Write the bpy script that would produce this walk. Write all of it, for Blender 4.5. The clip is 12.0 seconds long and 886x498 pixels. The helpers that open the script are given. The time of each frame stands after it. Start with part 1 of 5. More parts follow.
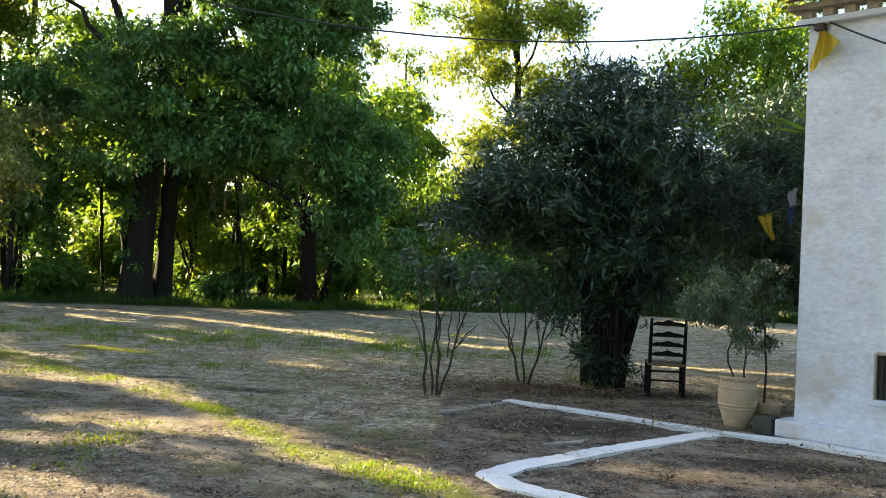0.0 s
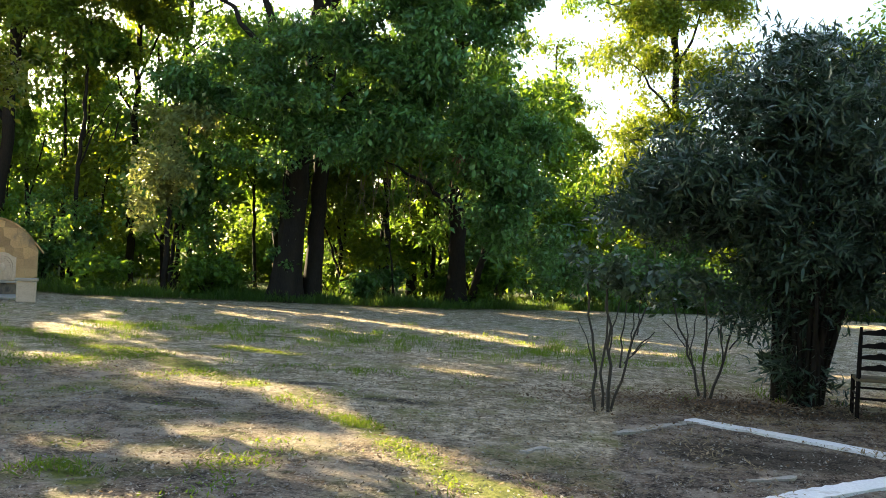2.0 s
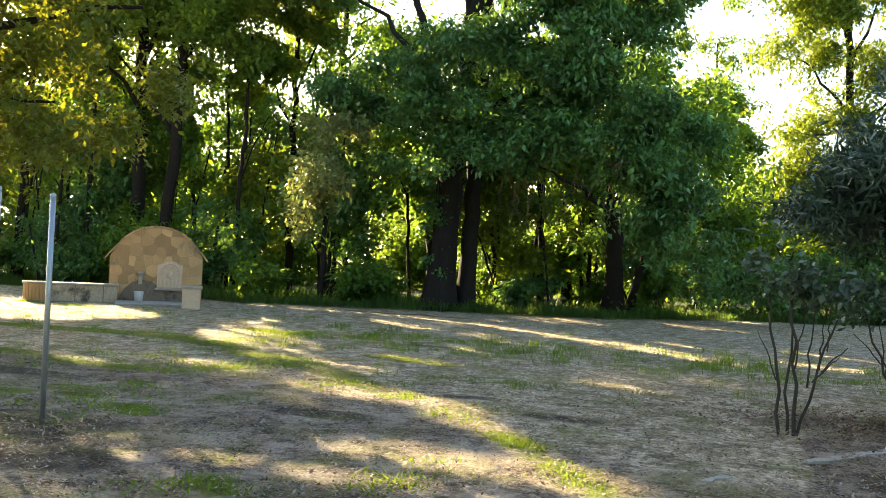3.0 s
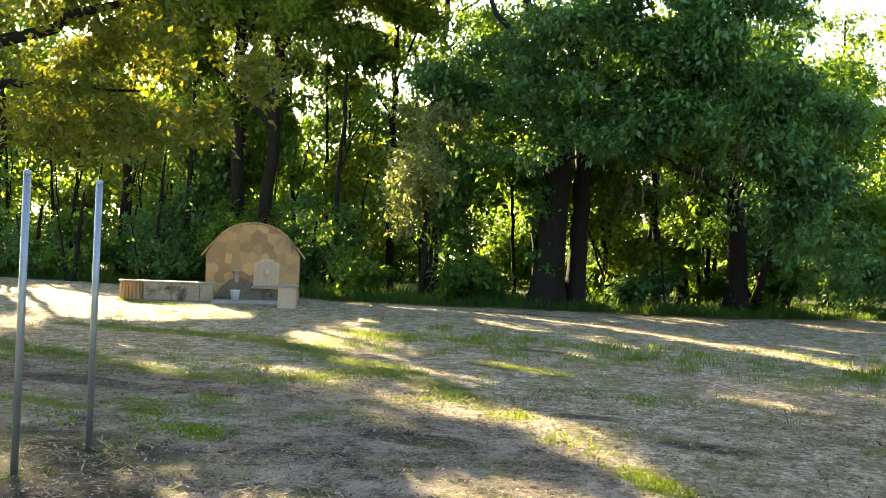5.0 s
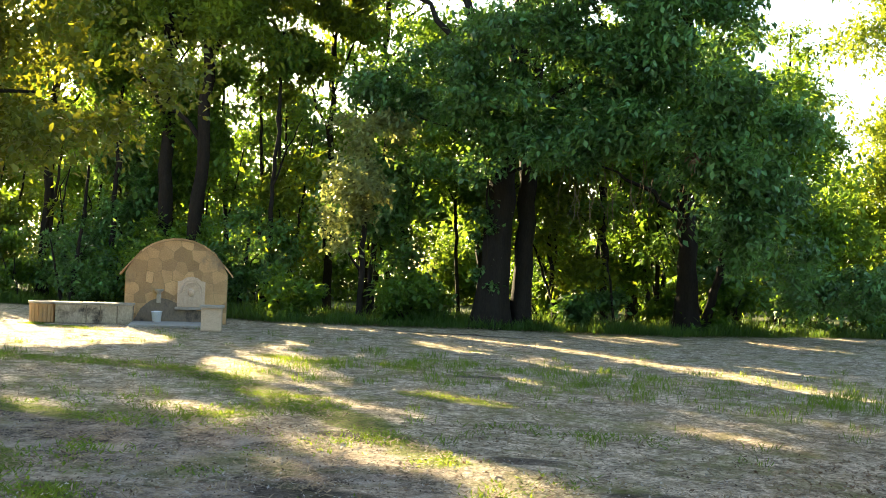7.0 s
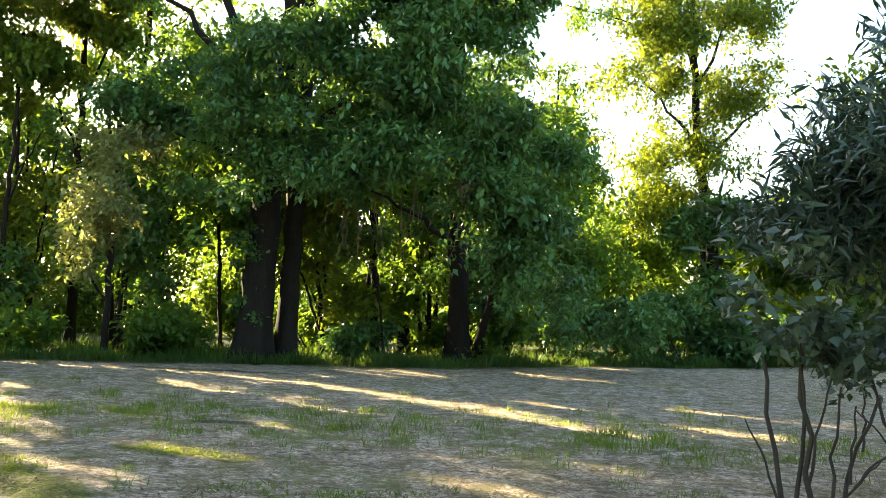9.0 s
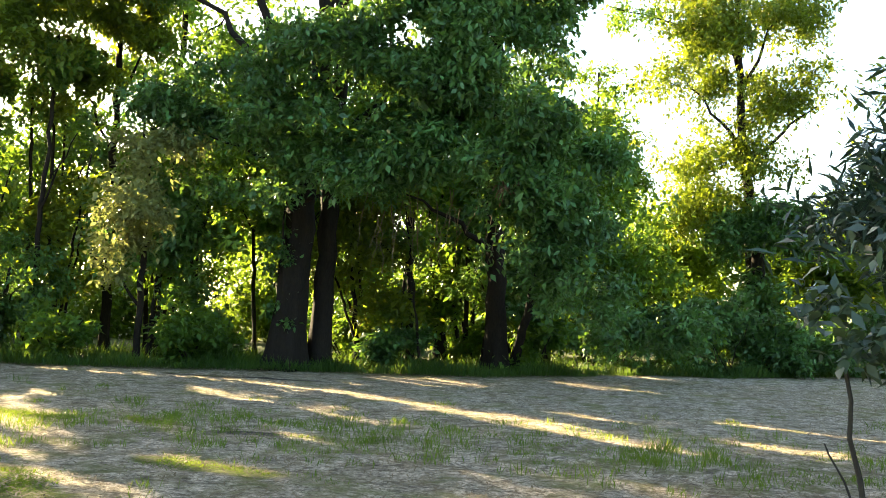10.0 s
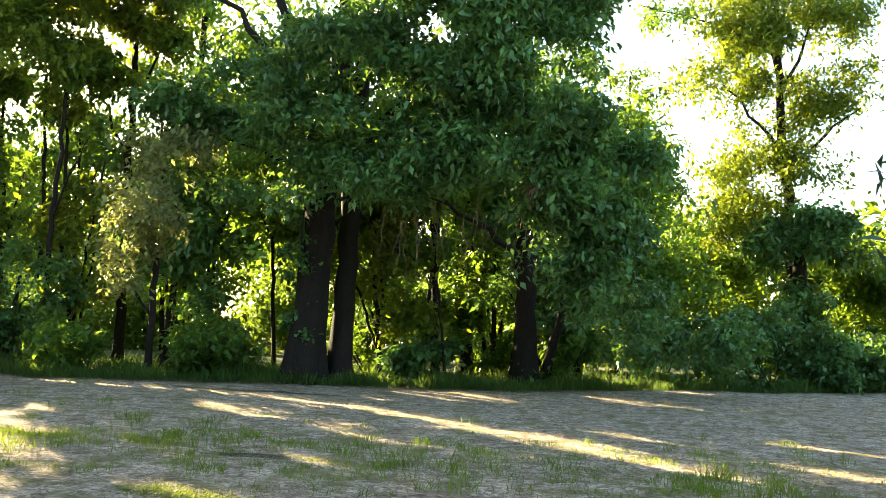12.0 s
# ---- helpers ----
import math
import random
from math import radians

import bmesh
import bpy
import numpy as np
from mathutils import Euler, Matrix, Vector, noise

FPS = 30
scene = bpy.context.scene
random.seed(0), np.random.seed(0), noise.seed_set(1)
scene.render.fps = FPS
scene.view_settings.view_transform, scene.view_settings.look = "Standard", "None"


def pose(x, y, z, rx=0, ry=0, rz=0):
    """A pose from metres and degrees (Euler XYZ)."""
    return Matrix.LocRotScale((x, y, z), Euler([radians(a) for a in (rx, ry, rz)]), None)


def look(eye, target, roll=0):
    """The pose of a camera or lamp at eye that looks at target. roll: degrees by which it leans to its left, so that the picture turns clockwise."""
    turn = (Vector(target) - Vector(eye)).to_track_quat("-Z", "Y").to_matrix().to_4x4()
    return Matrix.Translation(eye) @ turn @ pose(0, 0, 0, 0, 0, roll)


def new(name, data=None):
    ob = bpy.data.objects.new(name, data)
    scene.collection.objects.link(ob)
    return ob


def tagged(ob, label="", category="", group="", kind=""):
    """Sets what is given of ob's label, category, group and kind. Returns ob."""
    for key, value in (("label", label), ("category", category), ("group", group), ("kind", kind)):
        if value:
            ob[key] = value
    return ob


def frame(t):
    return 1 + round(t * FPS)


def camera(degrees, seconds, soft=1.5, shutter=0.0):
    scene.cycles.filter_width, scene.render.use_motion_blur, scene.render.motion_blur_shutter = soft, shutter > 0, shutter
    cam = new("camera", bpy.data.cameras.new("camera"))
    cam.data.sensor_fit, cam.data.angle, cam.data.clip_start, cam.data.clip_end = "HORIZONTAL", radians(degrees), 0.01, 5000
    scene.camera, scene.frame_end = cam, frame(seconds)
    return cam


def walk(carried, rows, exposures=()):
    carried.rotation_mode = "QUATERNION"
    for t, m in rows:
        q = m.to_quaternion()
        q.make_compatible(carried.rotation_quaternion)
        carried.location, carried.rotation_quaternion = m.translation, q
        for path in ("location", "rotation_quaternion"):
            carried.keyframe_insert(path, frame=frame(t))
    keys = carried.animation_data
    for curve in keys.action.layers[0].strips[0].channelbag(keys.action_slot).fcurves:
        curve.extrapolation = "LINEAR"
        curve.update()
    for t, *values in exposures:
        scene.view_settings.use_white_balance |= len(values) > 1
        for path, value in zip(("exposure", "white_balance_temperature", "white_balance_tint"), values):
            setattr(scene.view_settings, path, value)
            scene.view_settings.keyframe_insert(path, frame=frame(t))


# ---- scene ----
cam = camera(50.0, 12.0, soft=0.9)
EXPOSURE = 2.88
# seconds, x, y, z, yaw, pitch, roll
ROWS = [
    (0.0, -0.000, -0.000, 1.499, 0.00, 1.14, -2.69),
    (0.5, -0.054, 0.322, 1.509, 2.68, 0.88, -2.46),
    (1.0, -0.080, 0.609, 1.504, 2.84, 0.77, -2.56),
    (1.5, -0.140, 0.873, 1.499, 6.80, 0.72, -2.80),
    (2.0, -0.266, 1.154, 1.501, 8.76, 0.58, -2.82),
    (2.5, -0.359, 1.433, 1.499, 12.06, 0.53, -2.66),
    (3.0, -0.454, 1.687, 1.498, 17.92, 0.61, -2.65),
    (3.5, -0.624, 1.992, 1.502, 19.43, 0.40, -2.51),
    (3.7, -0.684, 2.127, 1.500, 20.30, 0.40, -2.50),
    (5.3, -1.095, 3.278, 1.493, 24.30, 0.12, -2.31),
    (5.5, -1.145, 3.408, 1.492, 24.28, 0.21, -2.31),
    (6.0, -1.258, 3.725, 1.485, 23.61, 0.28, -2.28),
    (6.5, -1.322, 4.052, 1.487, 21.43, 0.50, -2.17),
    (7.0, -1.315, 4.389, 1.491, 21.06, 1.27, -2.03),
    (7.5, -1.309, 4.728, 1.491, 16.56, 1.59, -1.80),
    (7.7, -1.311, 4.863, 1.493, 11.20, 1.45, -1.80),
    (9.3, -1.326, 5.924, 1.517, 7.85, 3.72, -1.98),
    (9.5, -1.336, 6.049, 1.518, 7.83, 3.75, -1.98),
    (10.0, -1.391, 6.333, 1.519, 10.17, 3.80, -2.20),
    (10.5, -1.470, 6.620, 1.515, 11.51, 4.33, -2.17),
    (11.0, -1.505, 6.909, 1.505, 11.54, 4.57, -2.31),
    (11.5, -1.534, 7.209, 1.495, 11.64, 4.57, -2.31),
    (12.0, -1.605, 7.500, 1.484, 11.76, 4.45, -2.27),
]
walk(cam, [(t, pose(x, y, z, 90 + pitch, roll, yaw)) for t, x, y, z, yaw, pitch, roll in ROWS], exposures=[(0.0, EXPOSURE + 0.08), (1.5, EXPOSURE + 0.14), (3.5, EXPOSURE + 0.38), (7.5, EXPOSURE + 0.46), (9.5, EXPOSURE + 0.50), (12.0, EXPOSURE + 0.6)])

# ---- light ----
# unit vector towards the low evening sun, ahead of the walk and to its left
SUN_EL, SUN_AZ = radians(19.0), radians(51.5)
SUN = Vector((-math.sin(SUN_AZ) * math.cos(SUN_EL), math.cos(SUN_AZ) * math.cos(SUN_EL), math.sin(SUN_EL)))
world = bpy.data.worlds.new("sky")
scene.world = world
world.use_nodes = True
wn = world.node_tree.nodes
sky = wn.new("ShaderNodeTexSky")
sky.sky_type, sky.sun_disc = "NISHITA", False
sky.sun_elevation, sky.sun_rotation = SUN_EL, -SUN_AZ
sky.air_density, sky.dust_density, sky.ozone_density = 1.0, 2.0, 1.0
wn["Background"].inputs["Strength"].default_value = 0.062
world.node_tree.links.new(sky.outputs[0], wn["Background"].inputs["Color"])
sun = new("sun", bpy.data.lights.new("sun", "SUN"))
sun.data.energy, sun.data.angle, sun.data.color = 5.0, radians(0.5), (1.0, 0.80, 0.47)
sun.matrix_world = look(SUN * 80, (0, 0, 0))


# ---- materials ----
def material(name):
    m = bpy.data.materials.new(name)
    m.use_nodes = True
    nt = m.node_tree
    return m, nt, nt.nodes["Principled BSDF"], nt.nodes["Material Output"]


def node(nt, kind, **values):
    n = nt.nodes.new(kind)
    for key, value in values.items():
        n.inputs[key.replace("_", " ")].default_value = value
    return n


def coords(nt, scale=1.0, squash=(1, 1, 1)):
    g = nt.nodes.new("ShaderNodeNewGeometry")
    mp = nt.nodes.new("ShaderNodeMapping")
    mp.inputs["Scale"].default_value = [scale * s for s in squash]
    nt.links.new(g.outputs["Position"], mp.inputs["Vector"])
    return mp.outputs["Vector"]


def noise_tex(nt, scale, detail=5.0, rough=0.6, squash=(1, 1, 1)):
    n = nt.nodes.new("ShaderNodeTexNoise")
    n.inputs["Scale"].default_value, n.inputs["Detail"].default_value, n.inputs["Roughness"].default_value = scale, detail, rough
    nt.links.new(coords(nt, 1.0, squash), n.inputs["Vector"])
    return n.outputs["Fac"]


def ramp(nt, fac, stops):
    r = nt.nodes.new("ShaderNodeValToRGB")
    while len(r.color_ramp.elements) < len(stops):
        r.color_ramp.elements.new(0.5)
    for e, (p, c) in zip(r.color_ramp.elements, stops):
        e.position, e.color = p, (*c, 1)
    nt.links.new(fac, r.inputs["Fac"])
    return r.outputs["Color"]


def mix(nt, fac, a, b, how="MIX"):
    m = nt.nodes.new("ShaderNodeMix")
    m.data_type, m.blend_type = "RGBA", how
    for key, value in ((0, fac), (6, a), (7, b)):
        if isinstance(value, (int, float)):
            m.inputs[key].default_value = value
        elif isinstance(value, tuple):
            m.inputs[key].default_value = (*value, 1)
        else:
            nt.links.new(value, m.inputs[key])
    return m.outputs[2]


def bump(nt, height, strength, distance, bsdf):
    b = nt.nodes.new("ShaderNodeBump")
    b.inputs["Strength"].default_value, b.inputs["Distance"].default_value = strength, distance
    nt.links.new(height, b.inputs["Height"])
    nt.links.new(b.outputs["Normal"], bsdf.inputs["Normal"])


def surface(name, dark, light, scale=6.0, fine=60.0, rough=0.8, metal=0.0, relief=0.004, squash=(1, 1, 1), spots=None, per_piece=0.0):
    """Two scales of variation between two colours, optional stains, relief."""
    m, nt, bsdf, out = material(name)
    big, small = noise_tex(nt, scale, 4, 0.6, squash), noise_tex(nt, fine, 5, 0.7, squash)
    col = mix(nt, big, dark, light)
    col = mix(nt, 0.35, col, ramp(nt, small, [(0.3, tuple(c * 0.55 for c in dark)), (0.7, tuple(min(1, c * 1.25) for c in light))]))
    if spots:
        s = noise_tex(nt, scale * 0.45, 6, 0.7)
        col = mix(nt, ramp(nt, s, [(0.55, (0, 0, 0)), (0.68, (1, 1, 1))]), col, spots)
    if per_piece:
        o = nt.nodes.new("ShaderNodeObjectInfo")
        hsv = nt.nodes.new("ShaderNodeHueSaturation")
        mr = node(nt, "ShaderNodeMapRange", From_Min=0.0, From_Max=1.0, To_Min=1 - per_piece, To_Max=1 + per_piece)
        nt.links.new(o.outputs["Random"], mr.inputs["Value"])
        nt.links.new(mr.outputs["Result"], hsv.inputs["Value"])
        nt.links.new(col, hsv.inputs["Color"])
        col = hsv.outputs["Color"]
    nt.links.new(col, bsdf.inputs["Base Color"])
    bsdf.inputs["Roughness"].default_value, bsdf.inputs["Metallic"].default_value = rough, metal
    if rough > 0.89:
        bsdf.inputs["Specular IOR Level"].default_value = 0.12
    bump(nt, mix(nt, 0.4, big, small), 0.6, relief, bsdf)
    return m


def leaf_material(name, shade, lit, glow, through_share=0.45, rough=0.45, gloss=0.3, patch=1.1):
    """Leaves: greens told apart leaf by leaf, lit and shaded boughs painted in by noise, and light that passes through
    them.
    """
    m, nt, bsdf, out = material(name)
    g = nt.nodes.new("ShaderNodeNewGeometry")
    # patches of noise put bright and shaded sprays into the leaf colour
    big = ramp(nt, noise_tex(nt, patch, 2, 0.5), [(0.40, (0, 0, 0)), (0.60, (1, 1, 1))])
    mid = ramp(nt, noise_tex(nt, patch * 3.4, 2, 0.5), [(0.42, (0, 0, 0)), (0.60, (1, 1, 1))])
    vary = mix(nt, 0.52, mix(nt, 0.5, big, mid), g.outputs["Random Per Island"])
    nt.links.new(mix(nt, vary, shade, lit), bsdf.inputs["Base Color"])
    bsdf.inputs["Roughness"].default_value = rough
    bsdf.inputs["Specular IOR Level"].default_value = gloss
    tr = nt.nodes.new("ShaderNodeBsdfTranslucent")
    nt.links.new(mix(nt, vary, tuple(c * 0.45 for c in glow), glow), tr.inputs["Color"])
    ms = nt.nodes.new("ShaderNodeMixShader")
    ms.inputs[0].default_value = through_share
    nt.links.new(bsdf.outputs[0], ms.inputs[1])
    nt.links.new(tr.outputs[0], ms.inputs[2])
    nt.links.new(ms.outputs[0], out.inputs["Surface"])
    return m


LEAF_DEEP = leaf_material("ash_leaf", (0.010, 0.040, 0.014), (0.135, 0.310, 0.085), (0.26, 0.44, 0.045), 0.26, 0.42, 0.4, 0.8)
LEAF_WOOD = leaf_material("wood_leaf", (0.022, 0.070, 0.014), (0.13, 0.27, 0.045), (0.34, 0.52, 0.035), 0.42)
LEAF_YELLOW = leaf_material("maple_leaf", (0.05, 0.11, 0.015), (0.18, 0.27, 0.03), (0.38, 0.44, 0.02), 0.42)
LEAF_PALE = leaf_material("pale_young_leaf", (0.10, 0.15, 0.04), (0.34, 0.37, 0.16), (0.46, 0.48, 0.12), 0.38)
LEAF_OLIVEGREEN = leaf_material("olive_green_leaf", (0.03, 0.075, 0.012), (0.15, 0.20, 0.025), (0.36, 0.35, 0.02), 0.34)
LEAF_OLEANDER = leaf_material("oleander_leaf", (0.010, 0.026, 0.018), (0.085, 0.145, 0.090), (0.08, 0.15, 0.03), 0.14, 0.36, 0.4, 2.0)
LEAF_OLIVE = leaf_material("olive_leaf", (0.09, 0.14, 0.09), (0.26, 0.32, 0.23), (0.24, 0.30, 0.09), 0.28, 0.45, 0.3, 3.0)
LEAF_ROSE = leaf_material("rose_leaf", (0.020, 0.045, 0.028), (0.13, 0.19, 0.13), (0.14, 0.22, 0.04), 0.25, 0.38, 0.5, 3.0)
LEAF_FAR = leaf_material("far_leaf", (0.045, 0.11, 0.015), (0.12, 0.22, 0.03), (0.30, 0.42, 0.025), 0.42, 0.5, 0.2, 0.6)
GRASS = leaf_material("grass_blade", (0.045, 0.12, 0.018), (0.12, 0.23, 0.03), (0.36, 0.46, 0.03), 0.42, 0.5, 0.2)
# darker copy of the grass, with the wood edge's shade in its colour
SHADED_RANK_GRASS = leaf_material("shaded_rank_grass_blade", (0.018, 0.055, 0.012), (0.07, 0.15, 0.026), (0.22, 0.34, 0.03), 0.32, 0.5, 0.2)
STRAW = leaf_material("straw", (0.15, 0.115, 0.065), (0.42, 0.34, 0.22), (0.40, 0.32, 0.15), 0.3, 0.8, 0.2)
LITTER = leaf_material("dead_leaf", (0.07, 0.045, 0.028), (0.24, 0.16, 0.09), (0.2, 0.12, 0.04), 0.15, 0.8, 0.2)
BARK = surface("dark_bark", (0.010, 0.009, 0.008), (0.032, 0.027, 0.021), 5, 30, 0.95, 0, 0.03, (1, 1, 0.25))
TWIG = surface("twig_bark", (0.022, 0.018, 0.013), (0.06, 0.05, 0.034), 12, 60, 0.85, 0, 0.003)
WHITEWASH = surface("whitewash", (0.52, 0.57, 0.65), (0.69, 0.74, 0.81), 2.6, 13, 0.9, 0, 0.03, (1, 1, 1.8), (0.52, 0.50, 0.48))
PAINT = surface("white_line_paint", (0.66, 0.67, 0.68), (0.86, 0.87, 0.88), 5, 50, 0.8, 0, 0.01, (1, 1, 1), (0.45, 0.42, 0.37))
WORN_PAINT = surface("worn_line_paint", (0.22, 0.195, 0.16), (0.46, 0.43, 0.38), 6, 45, 0.9, 0, 0.01)
CHAIRWOOD = surface("black_stained_wood", (0.006, 0.005, 0.005), (0.016, 0.013, 0.011), 14, 80, 0.9, 0, 0.002)
RUSH = surface("rush", (0.10, 0.08, 0.045), (0.2, 0.15, 0.08), 20, 120, 0.8, 0, 0.004)
TERRACOTTA = surface("weathered_terracotta", (0.34, 0.24, 0.15), (0.52, 0.43, 0.31), 5, 50, 0.9, 0, 0.006, (1, 1, 1), (0.60, 0.56, 0.48))
DARKPOT = surface("dark_plastic", (0.02, 0.02, 0.022), (0.05, 0.048, 0.045), 9, 60, 0.6)
SOIL = surface("soil", (0.04, 0.03, 0.02), (0.1, 0.075, 0.05), 12, 70, 0.95, 0, 0.02)
STONE = surface("fountain_stone", (0.30, 0.165, 0.07), (0.60, 0.385, 0.18), 2.6, 40, 0.85, 0, 0.016, (1, 1, 1), (0.20, 0.155, 0.10), 0.32)
MORTAR = surface("mortar", (0.26, 0.175, 0.09), (0.40, 0.28, 0.155), 5, 60, 0.95, 0, 0.008)
COPING = surface("stone_coping", (0.24, 0.205, 0.16), (0.44, 0.39, 0.31), 4, 50, 0.85, 0, 0.01, (1, 1, 1), (0.16, 0.15, 0.12))
MARBLE = surface("carved_stone", (0.40, 0.275, 0.18), (0.72, 0.56, 0.40), 9, 50, 0.7, 0, 0.01)
CONCRETE = surface("stained_concrete", (0.26, 0.24, 0.21), (0.46, 0.43, 0.37), 3, 40, 0.9, 0, 0.008, (1, 1, 0.35), (0.10, 0.095, 0.085))
STAINED = surface("water_stained_stone", (0.10, 0.080, 0.060), (0.62, 0.51, 0.37), 3.2, 30, 0.9, 0, 0.01, (1, 1, 0.5), (0.05, 0.043, 0.037))
WET = surface("wet_stained_stone", (0.05, 0.042, 0.033), (0.27, 0.20, 0.13), 3.0, 30, 0.7, 0, 0.01, (1, 1, 0.6), (0.03, 0.027, 0.024))
SLAT = surface("bin_slat_wood", (0.30, 0.17, 0.07), (0.46, 0.28, 0.12), 8, 60, 0.7, 0, 0.004, (1, 1, 0.2), None, 0.2)
STEEL = surface("galvanised_steel", (0.30, 0.32, 0.34), (0.46, 0.48, 0.50), 9, 90, 0.45, 0.75, 0.001)
IRON = surface("dark_iron", (0.02, 0.02, 0.02), (0.06, 0.05, 0.045), 12, 80, 0.6, 0.5)
CABLE = surface("black_cable", (0.01, 0.01, 0.01), (0.025, 0.025, 0.025), 10, 90, 0.5)
BUCKET = surface("white_plastic", (0.62, 0.66, 0.72), (0.78, 0.80, 0.82), 6, 60, 0.45)
TILE = surface("roof_tile", (0.16, 0.08, 0.05), (0.30, 0.17, 0.11), 5, 50, 0.85, 0, 0.006, (1, 1, 1), None, 0.2)
YELLOW_CLOTH = leaf_material("yellow_cloth", (0.72, 0.58, 0.08), (0.80, 0.66, 0.12), (0.9, 0.74, 0.10), 0.5, 0.8, 0.1)
BLUE_CLOTH = leaf_material("blue_cloth", (0.06, 0.10, 0.34), (0.10, 0.16, 0.42), (0.2, 0.3, 0.6), 0.4, 0.8, 0.1)
PALE_CLOTH = leaf_material("white_cloth", (0.6, 0.6, 0.62), (0.75, 0.75, 0.77), (0.7, 0.7, 0.7), 0.4, 0.8, 0.1)
GLASSY, _nt, _b, _o = material("dark_window_glass")
_b.inputs["Base Color"].default_value, _b.inputs["Roughness"].default_value = (0.03, 0.035, 0.04, 1), 0.12


# ---- mesh helpers ----
def mesh_of(name, verts, faces, mat, smooth=False):
    me = bpy.data.meshes.new(name)
    me.from_pydata([tuple(v) for v in verts], [], faces)
    me.materials.append(mat)
    if smooth:
        me.polygons.foreach_set("use_smooth", [True] * len(me.polygons))
    me.update()
    return me


def part(name, geo, mat, parent=None, label="", smooth=False):
    """Links a bmesh, or (verts, faces), as one mesh object under a thing or a part."""
    if isinstance(geo, bmesh.types.BMesh):
        me = bpy.data.meshes.new(name)
        bmesh.ops.recalc_face_normals(geo, faces=geo.faces)
        geo.to_mesh(me)
        geo.free()
        me.materials.append(mat)
        if smooth:
            me.polygons.foreach_set("use_smooth", [True] * len(me.polygons))
    else:
        me = mesh_of(name, geo[0], geo[1], mat, smooth)
    ob = new(name, me)
    ob.parent = parent
    return tagged(ob, label)


def thing(name, label, category, m=None, group="", kind=""):
    ob = new(name)
    if m is not None:
        ob.matrix_basis = m
    return tagged(ob, label, category, group, kind)


def box_bm(sx, sy, sz, at=(0, 0, 0), bevel=0.0, turn=None, bm=None):
    """A box centred on at, its edges rounded."""
    bm = bm or bmesh.new()
    m = Matrix.Translation(at) @ (turn or Matrix()) @ Matrix.Diagonal((sx, sy, sz, 1))
    made = bmesh.ops.create_cube(bm, size=1, matrix=m)["verts"]
    if bevel:
        edges = list({e for v in made for e in v.link_edges})
        bmesh.ops.bevel(bm, geom=edges, offset=bevel, segments=2, affect="EDGES", profile=0.6)
    return bm


def tube(path, radii, seg=8, wobble=0.0, seed=0, cap=True):
    """A tapered tube along a path: (verts, faces)."""
    rng = random.Random(seed)
    path = [Vector(p) for p in path]
    verts, faces = [], []
    for i, p in enumerate(path):
        d = (path[min(i + 1, len(path) - 1)] - path[max(i - 1, 0)]).normalized()
        a = d.cross(Vector((0.3, 0.9, 0.1))).normalized()
        b = d.cross(a)
        for k in range(seg):
            ang = 2 * math.pi * k / seg
            r = radii[i] * (1 + wobble * rng.uniform(-1, 1))
            verts.append(p + (a * math.cos(ang) + b * math.sin(ang)) * r)
    for i in range(len(path) - 1):
        for k in range(seg):
            k2 = (k + 1) % seg
            faces.append((i * seg + k, i * seg + k2, (i + 1) * seg + k2, (i + 1) * seg + k))
    if cap:
        faces.append(tuple(range(seg))[::-1])
        faces.append(tuple((len(path) - 1) * seg + k for k in range(seg)))
    return verts, faces


def merge(*geos):
    verts, faces = [], []
    for v, f in geos:
        n = len(verts)
        verts += list(v)
        faces += [tuple(i + n for i in q) for q in f]
    return verts, faces


def lathe(profile, seg=28):
    verts, faces = [], []
    for r, z in profile:
        verts += [(r * math.cos(2 * math.pi * k / seg), r * math.sin(2 * math.pi * k / seg), z) for k in range(seg)]
    for i in range(len(profile) - 1):
        for k in range(seg):
            k2 = (k + 1) % seg
            faces.append((i * seg + k, i * seg + k2, (i + 1) * seg + k2, (i + 1) * seg + k))
    return verts, faces


def bent(p, q, n, sag, seed):
    """A crooked path from p to q."""
    rng = random.Random(seed)
    p, q = Vector(p), Vector(q)
    out = []
    size = (q - p).length * min(1.0, 9 / n)
    for i in range(n + 1):
        t = i / n
        w = math.sin(math.pi * t)
        out.append(p.lerp(q, t) + Vector((rng.uniform(-1, 1), rng.uniform(-1, 1), rng.uniform(-0.5, 0.5))) * sag * size * w * 0.5 + Vector((0, 0, sag * size * w * 0.4)))
    return out


def quads_mesh(name, quads, mat):
    """A mesh of loose four-cornered leaves from an array (n, 4, 3)."""
    n = len(quads)
    me = bpy.data.meshes.new(name)
    me.vertices.add(4 * n)
    me.vertices.foreach_set("co", quads.astype(np.float32).ravel())
    me.loops.add(4 * n)
    me.loops.foreach_set("vertex_index", np.arange(4 * n, dtype=np.int32))
    me.polygons.add(n)
    me.polygons.foreach_set("loop_start", np.arange(0, 4 * n, 4, dtype=np.int32))
    me.materials.append(mat)
    me.update(calc_edges=True)
    return me


